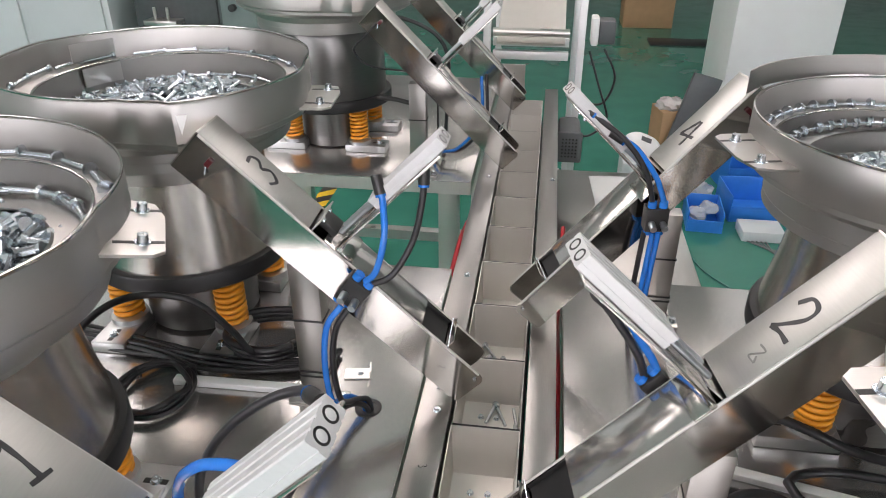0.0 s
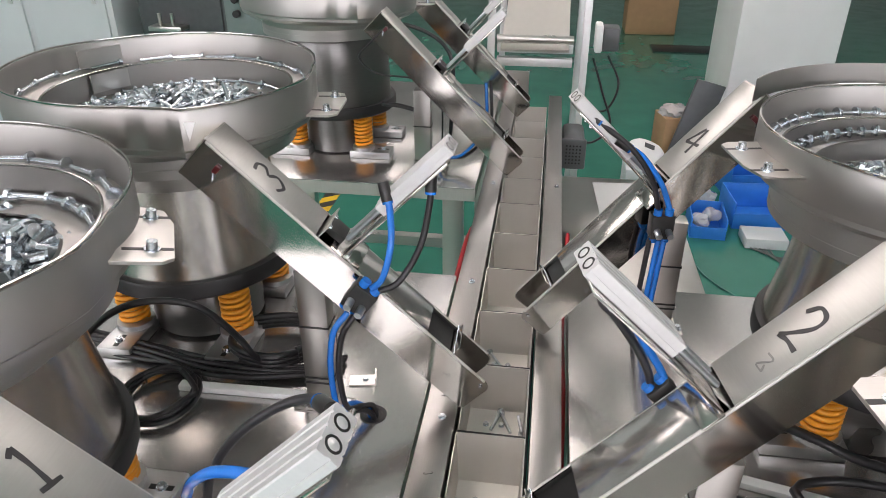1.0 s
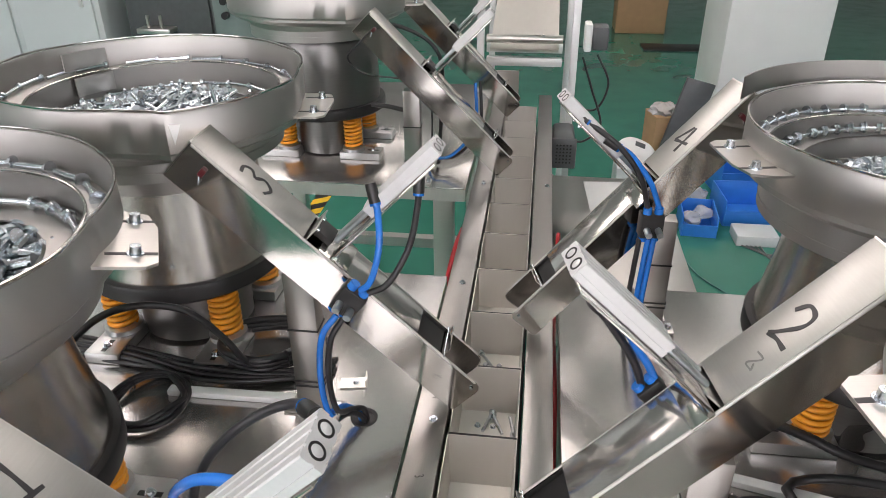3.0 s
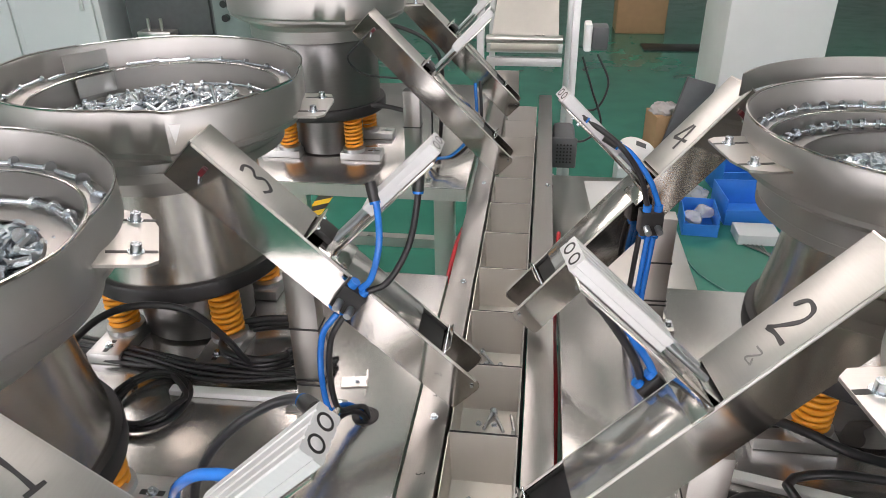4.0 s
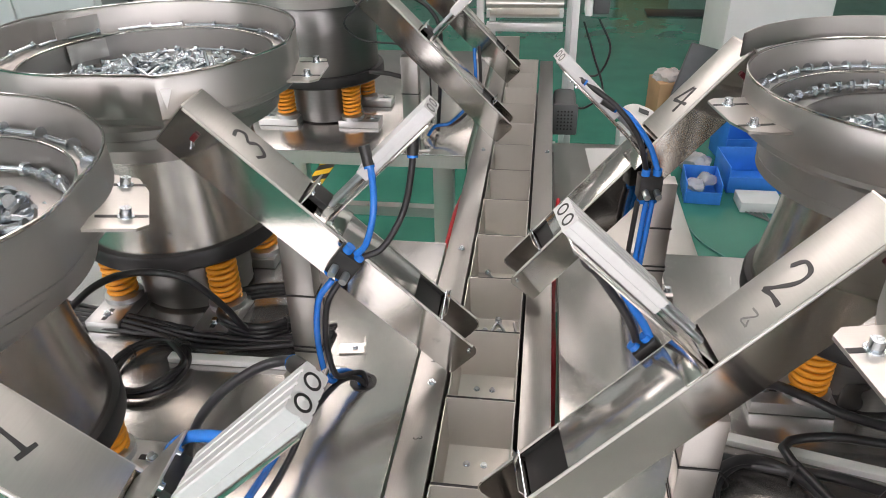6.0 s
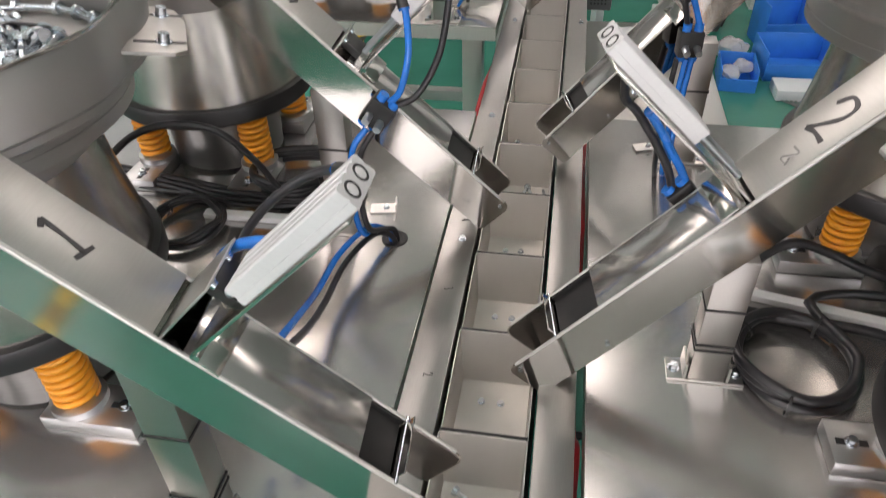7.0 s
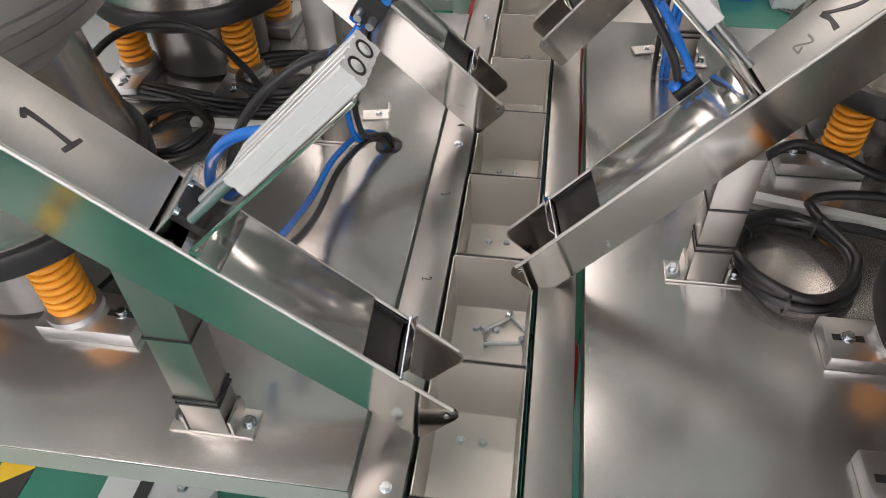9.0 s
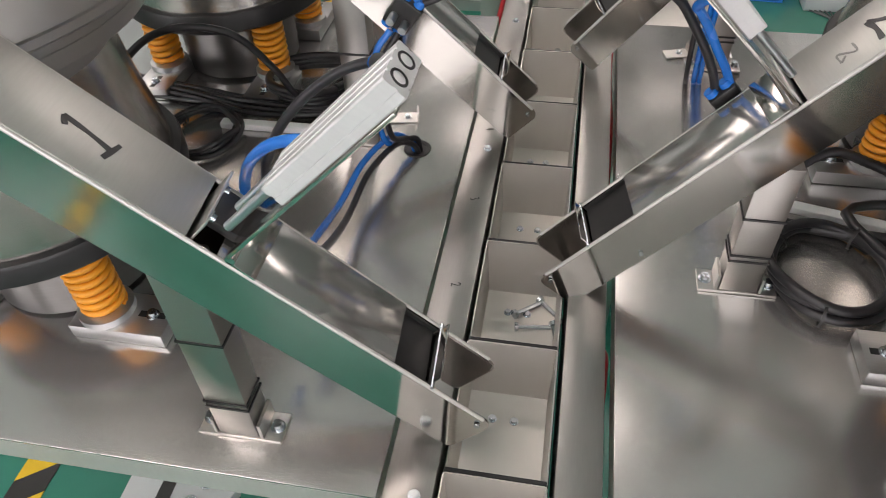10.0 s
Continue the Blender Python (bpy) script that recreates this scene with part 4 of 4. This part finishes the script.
hose("cable", [(0.25, -0.03, 0.842), (0.262, 0.0, 0.87), (0.31, 0.03, 0.885), (0.36, 0.025, 0.875), (0.42, 0.0, 0.865), (0.55, -0.03, 0.86)], 0.0062, CABLE, "ribbed black conduit arching over the table", 14, 0.1, "cable")
hose("cable", [(0.24, -0.06, 0.842), (0.30, -0.08, 0.85), (0.38, -0.10, 0.86), (0.5, -0.14, 0.85)], 0.0065, CABLE, "thick black cable lying beside the white bar", category="cable")
for x0, y0, a in ((-0.254, 0.105, 10), (0.148, 0.342, 15)):
    br = thing("angle_bracket", "small bent steel bracket screwed to the table", "bracket", pose(x0, y0, 0.8335, 0, 0, a), "angle brackets")
    part("plate", box(-0.02, 0.02, -0.012, 0.012, 0.0, 0.002), STEEL, br)
    part("lip", box(0.0185, 0.0205, -0.012, 0.012, 0.0022, 0.014), STEEL, br)
    part("bolt", mesh_of(bolt_mesh(r=0.0035), "bracket_screw", 40), ZINC, br, m=pose(0.004, 0, 0.002))
hose("red_hose", [(0.048, -0.5, 0.60), (0.047, -0.36, 0.72), (0.048, -0.27, 0.795), (0.047, -0.2, 0.74), (0.049, -0.05, 0.70), (0.048, 0.1, 0.79), (0.048, 0.2, 0.80), (0.05, 0.4, 0.76), (0.052, 0.55, 0.82), (0.055, 0.62, 0.845), (0.065, 0.75, 0.72)], 0.0042, RED, "red hose running in the slot beside the rail")
hose("red_hose", [(-0.165, 0.5, 0.78), (-0.16, 0.62, 0.80), (-0.158, 0.75, 0.78)], 0.006, RED, "short red hose hanging beside the rail")
tagged(part("cable_tray", box(0.0435, 0.0525, -0.16, 1.2, 0.70, 0.71), BLACKP), "dark steel strip below the slot beside the rail", "strip")
# far station cables
hose("cable", [(-0.40, 1.02, 1.185), (-0.356, 1.0, 1.188), (-0.301, 1.0, 1.170), (-0.261, 1.0, 1.142), (-0.24, 1.0, 1.096), (-0.24, 1.0, 1.0), (-0.25, 1.0, 0.84)], 0.005, CABLE, "black cable arching behind the far chute", category="cable")
hose("air_hose", [(-0.27, 0.97, 0.84), (-0.248, 0.95, 0.872), (-0.213, 0.95, 0.881), (-0.171, 0.95, 0.923), (-0.15, 0.96, 0.97), (-0.155, 0.98, 1.06)], 0.004, BLUE, "blue air hose curving up behind the far chute")
hose("air_hose", [(-0.27, 0.99, 0.84), (-0.24, 0.97, 0.866), (-0.205, 0.97, 0.872), (-0.165, 0.97, 0.91), (-0.14, 0.98, 0.96), (-0.145, 1.0, 1.06)], 0.004, CABLE, "black air hose curving up behind the far chute")
hose("cable", [(-0.42, 1.0, 0.992), (-0.36, 1.0, 0.985), (-0.315, 1.0, 0.965), (-0.307, 1.0, 0.90), (-0.305, 1.0, 0.84)], 0.006, CABLE, "thick black cable hanging from the far feeder", category="cable")
hose("sensor_wire", [(-0.375, 0.838, 1.205), (-0.40, 0.835, 1.18), (-0.43, 0.84, 1.145), (-0.394, 0.85, 1.108), (-0.303, 0.85, 1.098), (-0.25, 0.86, 1.07), (-0.25, 0.9, 0.9)], 0.0022, CABLE, "thin black sensor wire looping from the far chute", category="cable")

# ---- things beyond the machine ----
pil = thing("pillar", "square white painted pillar on the green floor", "pillar", kind="structure")
part("shaft", box(0.99, 1.526, 3.4, 4.02, 0.0, 3.6, 0.01), WHITE, pil)

fr = thing("discharge_frame", "aluminium profile frame with an inclined belt at the conveyor's end", "machine frame")
for x in (-0.205, 0.108):
    for y in (1.72, 2.3):
        part("upright", box(x - 0.012, x + 0.012, y - 0.015, y + 0.015, 0.0, 1.25, 0.002), ALU, fr)
for z in (0.94, 0.985):
    part("crossbar", box(-0.184, 0.069, 1.705, 1.735, z - 0.014, z + 0.014, 0.002), ALU, fr)
part("roller", rod((-0.183, 1.69, 1.02), (0.068, 1.69, 1.02), 0.014, 20), STEEL, fr)
part("belt", box(-0.17, 0.055, -0.5, 0.5, -0.004, 0.004), STEEL_TRAY, fr, "pale inclined belt", m=pose(0, 2.15, 1.14, 18, 0, 0))
part("catch_plate", box(-0.18, -0.07, 1.66, 1.67, 0.70, 0.92), STEEL, fr)
for z in (0.5, 0.3):
    part("lower_bar", box(-0.184, 0.069, 1.705, 1.735, z, z + 0.03, 0.002), ALU, fr)
ctl = thing("control_box", "white and dark grey motor control box on the frame", "control box", pose(0.185, 1.78, 1.01))
part("front", box(-0.045, -0.02, -0.04, 0.04, -0.04, 0.05, 0.006), WHITE, ctl)
part("housing", box(-0.0195, 0.035, -0.04, 0.04, -0.035, 0.042, 0.008), MOTORG, ctl)
hose("cable", [(0.19, 1.78, 0.955), (0.235, 1.77, 0.86), (0.20, 1.76, 0.77), (0.12, 1.75, 0.78), (0.108, 1.73, 0.80)], 0.004, CABLE, "black cable hanging in a loop from the control box", category="cable")
hose("cable", [(0.14, 1.76, 0.95), (0.18, 1.75, 0.84), (0.22, 1.74, 0.72), (0.17, 1.74, 0.66), (0.12, 1.73, 0.66)], 0.004, CABLE, "black cable hanging in a loop from the control box", category="cable")

mo = thing("gear_motor", "dark grey gear motor with a perforated end cap", "motor", pose(0.082, 1.40, 0.76))
part("housing", box(-0.034, 0.034, -0.06, 0.1, -0.045, 0.045, 0.016), MOTORG, mo)
cap = part("end_cap", box(-0.038, 0.038, -0.075, -0.0605, -0.048, 0.048, 0.0065), MOTORG, mo)
hole = mesh_of(rod((0, -0.0762, 0), (0, -0.075, 0), 0.003, 8), "vent_hole", 40)
for i in range(5):
    for j in range(6):
        part("vent_hole", hole, BLACK, cap, m=pose(-0.02 + 0.01 * i, 0, -0.027 + 0.0108 * j))
tagged(part("rail_stand", box(0.0, 0.04, 1.45, 1.55, 0.0, 0.744, 0.003), STEEL), "steel stand under the end of the conveyor", "stand")
tagged(part("rail_stand", box(-0.14, -0.105, 0.55, 0.62, 0.0, 0.744, 0.003), STEEL), "steel stand under the middle of the conveyor", "stand")
low = thing("low_shelf", "grey steel shelf between the tables with a white sheet", "shelf")
part("shelf_board", box(0.06, 0.42, 0.62, 1.6, 0.56, 0.58, 0.004), STEEL, low)
for x in (0.09, 0.39):
    for y in (0.66, 1.56):
        part("leg", box(x - 0.015, x + 0.015, y - 0.015, y + 0.015, 0.0, 0.5595), STEEL, low)
tagged(part("paper_sheet", prism([(0.165, 1.55), (0.305, 1.56), (0.265, 1.27), (0.18, 1.26)], 0.001), WHITE, m=pose(0, 0, 0.581)), "white paper sheet lying on a grey shelf", "paper")


def bin_thing(m, w, d, h, label):
    t = thing("storage_bin", label, "storage bin", m, "blue bins")
    part("base", box(-w / 2, w / 2, -d / 2, d / 2, 0.0, 0.004), BLUEBOX, t)
    for x in (-w / 2, w / 2 - 0.005):
        part("side", box(x, x + 0.005, -d / 2, d / 2, 0.0042, h, 0.001), BLUEBOX, t)
    part("back", box(-w / 2 + 0.0052, w / 2 - 0.0052, d / 2 - 0.005, d / 2, 0.0042, h, 0.001), BLUEBOX, t)
    part("front", box(-w / 2 + 0.0052, w / 2 - 0.0052, -d / 2, -d / 2 + 0.005, 0.0042, h * 0.6, 0.001), BLUEBOX, t)
    part("rim", box(-w / 2, w / 2, -d / 2 - 0.006, -d / 2 - 0.0002, h * 0.55, h * 0.62), BLUEBOX, t)
    return t


bin_thing(pose(0.78, 2.46, 0.0, 0, 0, -4), 0.16, 0.22, 0.10, "small blue plastic bin with clear bags on the floor")
bin_thing(pose(1.06, 2.62, 0.0, 0, 0, 3), 0.32, 0.26, 0.13, "wide open blue plastic bin on the floor")
bin_thing(pose(1.06, 2.95, 0.0, 0, 0, 8), 0.24, 0.22, 0.22, "tall blue plastic bin on the floor")
tagged(part("low_box", box(0.925, 1.11, 2.28, 2.42, 0.0, 0.05, 0.004), GREYP), "flat pale grey box before a blue bin", "box")
rb = random.Random(9)
for i, (x, y, s) in enumerate(((0.75, 2.43, 0.045), (0.81, 2.50, 0.045), (0.80, 2.74, 0.075))):
    b = bmesh.new()
    bmesh.ops.create_icosphere(b, subdivisions=3, radius=s)
    for v in b.verts:
        k = 1 + 0.35 * noise.noise(v.co * 30 + Vector((i * 9, 0, 0)))
        v.co = Vector((v.co.x * k, v.co.y * k, max(-s * 0.55, v.co.z * k * 0.7)))
    tagged(part("plastic_bag", b, PLASTIC, m=pose(x, y, s * 0.55 + (0.006 if i < 2 else 0.0) + (0.03 if i < 2 else 0)), smooth=20), "crumpled clear plastic bag of small parts", "plastic bag")
bx = thing("cardboard_box", "open brown cardboard box with plastic film", "cardboard box", pose(0.69, 3.2, 0.0, 0, 0, 12))
part("carton", box(-0.075, 0.075, -0.09, 0.09, 0.0, 0.33, 0.003), CARD, bx)
b = bmesh.new()
bmesh.ops.create_icosphere(b, subdivisions=3, radius=0.1)
for v in b.verts:
    k = 1 + 0.4 * noise.noise(v.co * 22)
    v.co = Vector((v.co.x * k, v.co.y * k, max(-0.02, v.co.z * 0.5 * k)))
part("film", b, PLASTIC, bx, "crumpled clear film", m=pose(0, 0, 0.345) @ Matrix.Diagonal((0.75, 0.75, 0.8, 1)))
pn = thing("leaning_panel", "dark grey flat panel leaning against the pillar", "panel", pose(0.70, 3.06, 0.0, -4, 16, 10))
part("board", box(-0.08, 0.08, -0.012, 0.012, 0.0, 0.55, 0.004), MOTORG, pn)
part("edge", box(0.082, 0.092, -0.014, 0.014, 0.05, 0.42, 0.003), BLACK, pn)
sk = thing("paper_bag", "white printed bag of parts lying behind chute 4", "bag", pose(0.485, 2.62, 0.31, 25, 20, 0))
b = bmesh.new()
bmesh.ops.create_icosphere(b, subdivisions=3, radius=0.09)
for v in b.verts:
    v.co = Vector((v.co.x * 1.1, v.co.y * 0.8, v.co.z * 0.5 * (1 + 0.3 * noise.noise(v.co * 20))))
part("sack", b, WHITE, sk)
part("print_mark", box(-0.03, 0.02, -0.02, 0.01, 0.0475, 0.049), MOTORG, sk)
tagged(part("stool", box(0.39, 0.59, 2.52, 2.72, 0.0, 0.255, 0.004), GREYP), "grey box that carries a white bag", "box")
hose("floor_cable", [(0.66, 2.3, 0.004), (0.70, 2.0, 0.004), (0.86, 1.75, 0.004), (0.98, 1.5, 0.004), (1.1, 1.3, 0.004)], 0.004, mat("green_cable", (0.03, 0.2, 0.17), 0.4), "thin green cable lying on the floor", category="cable")
for i in range(5):
    hose("wire_loop", [(0.95 + 0.02 * i, 2.28, 0.005), (1.05, 2.2 - 0.012 * i, 0.006), (1.18 - 0.01 * i, 2.24, 0.005), (1.12, 2.32, 0.006)], 0.003, DARKG, "thin grey wire loop on the floor", category="wire")

# far left: cabinet and machine
cab = thing("steel_cabinet", "pale grey steel cabinet with closed doors", "cabinet", pose(-3.1, 2.75, 0.0, 0, 0, 6))
part("carcass", box(-0.8, 0.83, 0.0, 0.5, 0.05, 1.95, 0.005), GREYP, cab)
for x0, x1 in ((-0.78, 0.36), (0.40, 0.80)):
    d = part("door", box(x0, x1, -0.02, -0.001, 0.08, 1.92, 0.004), GREYP, cab)
    part("handle", box(x1 - 0.06, x1 - 0.04, -0.035, -0.0205, 0.9, 1.05, 0.003), ALU, d)
part("plinth", box(-0.78, 0.8, 0.02, 0.48, 0.0, 0.0495), DARKG, cab)
ma = thing("test_machine", "dark grey enclosed machine with a glass door and small fixtures", "machine", pose(-1.75, 2.85, 0.0))
part("housing", box(-0.42, 0.62, 0.05, 0.7, 0.0, 1.6, 0.01), DARKG, ma)
part("front_panel", box(-0.40, 0.05, 0.03, 0.0495, 0.70, 1.5, 0.004), MOTORG, ma)
part("front_panel", box(0.07, 0.42, 0.03, 0.0495, 0.70, 1.5, 0.004), mat("grey_green_enamel", (0.22, 0.27, 0.26), 0.35), ma)
part("side_panel", box(0.44, 0.60, 0.02, 0.0495, 0.1, 1.5, 0.02), mat("pale_grey_enamel", (0.42, 0.45, 0.45), 0.4), ma)
for x in (-0.27, -0.20):
    part("fixture_pin", rod((x, -0.02, 0.80), (x, -0.02, 0.86), 0.008, 12), STEEL, ma)
part("fixture_plate", box(-0.32, -0.14, -0.06, 0.0295, 0.775, 0.7995, 0.003), STEEL, ma)
for z in (0.86, 0.93):
    part("button", rod((0.14, 0.0, z), (0.14, 0.0295, z), 0.018, 16), BLACK, ma)
part("handle", box(0.33, 0.35, 0.0, 0.0295, 0.8, 1.0, 0.004), BLACK, ma)
# far end of the hall
tagged(part("carton", box(0.75, 1.25, 7.0, 7.4, 0.0, 0.35, 0.01), CARD), "pale brown cardboard carton at the end of the hall", "carton")
tagged(part("floor_mat", box(0.95, 1.6, 6.2, 6.5, 0.0005, 0.012, 0.004), BLACK), "black rubber mat on the green floor", "mat")
ln = thing("floor_marking", "dashed pale marking on the green floor", "floor marking")
for i in range(14):
    part("dash", box(2.0 + 0.13 * i, 2.06 + 0.13 * i, 4.6 - 0.09 * i, 4.63 - 0.09 * i, 0.0006, 0.002), WHITE, ln)
lb = thing("levelling_foot", "pale grey painted levelling foot plate with screws under the table", "foot plate", pose(-0.74, -0.16, 0.0))
part("plate", prism([(-0.12, -0.05), (0.05, -0.05), (0.10, -0.03), (0.12, 0.02), (0.10, 0.06), (-0.12, 0.06)], 0.03), GREYP, lb)
part("slot", box(-0.045, -0.015, -0.045, 0.055, 0.0302, 0.032), BLACKP, lb)
for x, y in ((0.03, -0.02), (0.05, 0.02)):
    part("screw_head", mesh_of(bolt_mesh(r=0.009, h=0.006), "foot_screw", 40), ZINC, lb, m=pose(x, y, 0.0302))
hz = thing("hazard_tape", "yellow and black striped hazard tape on the floor", "floor tape")
for i in range(56):
    y0 = -1.1 + 0.07 * i
    part("stripe", prism([(-1.13, y0), (-1.13, y0 + 0.07), (-1.05, y0 + 0.13), (-1.05, y0 + 0.06)], 0.0015), YELLOWT if i % 2 else BLACKT, hz, m=pose(0, 0, 0.0006))


hz2 = thing("hazard_tape", "yellow and black striped hazard tape along the aisle", "floor tape")
for i in range(8):
    y0 = -2.1 + 0.07 * i
    part("stripe", prism([(-1.37, y0), (-1.37, y0 + 0.07), (-1.29, y0 + 0.13), (-1.29, y0 + 0.06)], 0.0015), YELLOWT if i % 2 else BLACKT, hz2, m=pose(0, 0, 0.0006))


# ---- movement ----
def motions():
    steps = ((0, 0), (4.72, 0), (4.85, 0.006), (5.0, 0.031), (5.2, 0.067), (5.45, 0.122), (5.68, 0.15), (8.28, 0.15), (8.6, 0.20), (9.0, 0.265), (9.22, 0.30), (10, 0.30))
    for t, m in trays + lying:
        walk(t, [(s, Matrix.Translation((0, d, 0)) @ m) for s, d in steps])
    # gate of chute 1: down, lifted, down again
    gate, shut, rack = chutes["1"][1:]
    lifted = Matrix.Translation(rack.to_3x3() @ Vector((0, 0, 0.046))) @ shut
    walk(gate, [(0, shut), (5.75, shut), (5.9, lifted), (8.3, lifted), (8.42, shut), (10, shut)])
    base = chutes["1"][0].matrix_basis.copy()
    for s, rest, t, i, after in dropping:
        hold = base @ pose(0.36, -0.012 + 0.008 * i, -0.050, 0, 0, 180)
        low = base @ pose(0.085, -0.012 + 0.008 * i, -0.050, 0, 0, 180)
        fall = Matrix.Translation((-0.055, -0.41 + 0.01 * i, 0.83)) @ pose(0, 0, 0, 30, 40, -60)
        first = pose(-0.031, -0.352, 0.7725, 20, 3, -112) if i == 1 else rest
        rows = [(0, hold), (t - 0.5, hold), (t - 0.15, low), (t - 0.02, fall)]
        if i < 3:
            rows += [(t + 0.08, first)]
        if i == 1:   # knocked aside by the next one
            rows += [(7.48, first), (7.6, rest)]
        if i < 3:
            rows += [(8.32, rest)]
        # the last one scatters the others as the tray starts to move
        rows += [(8.44, Matrix.Translation((0, 0.012, 0)) @ after)]
        rows += [(q, Matrix.Translation((0, d - 0.15, 0)) @ after) for q, d in steps if q > 8.5]
        walk(s, rows)
    # the heap and the screws on the track of one bowl creep round
    walk(pile3, [(0, pose(-0.567, 0.262, 0)), (10, pose(-0.567, 0.262, 0, 0, 0, -14))])


motions()
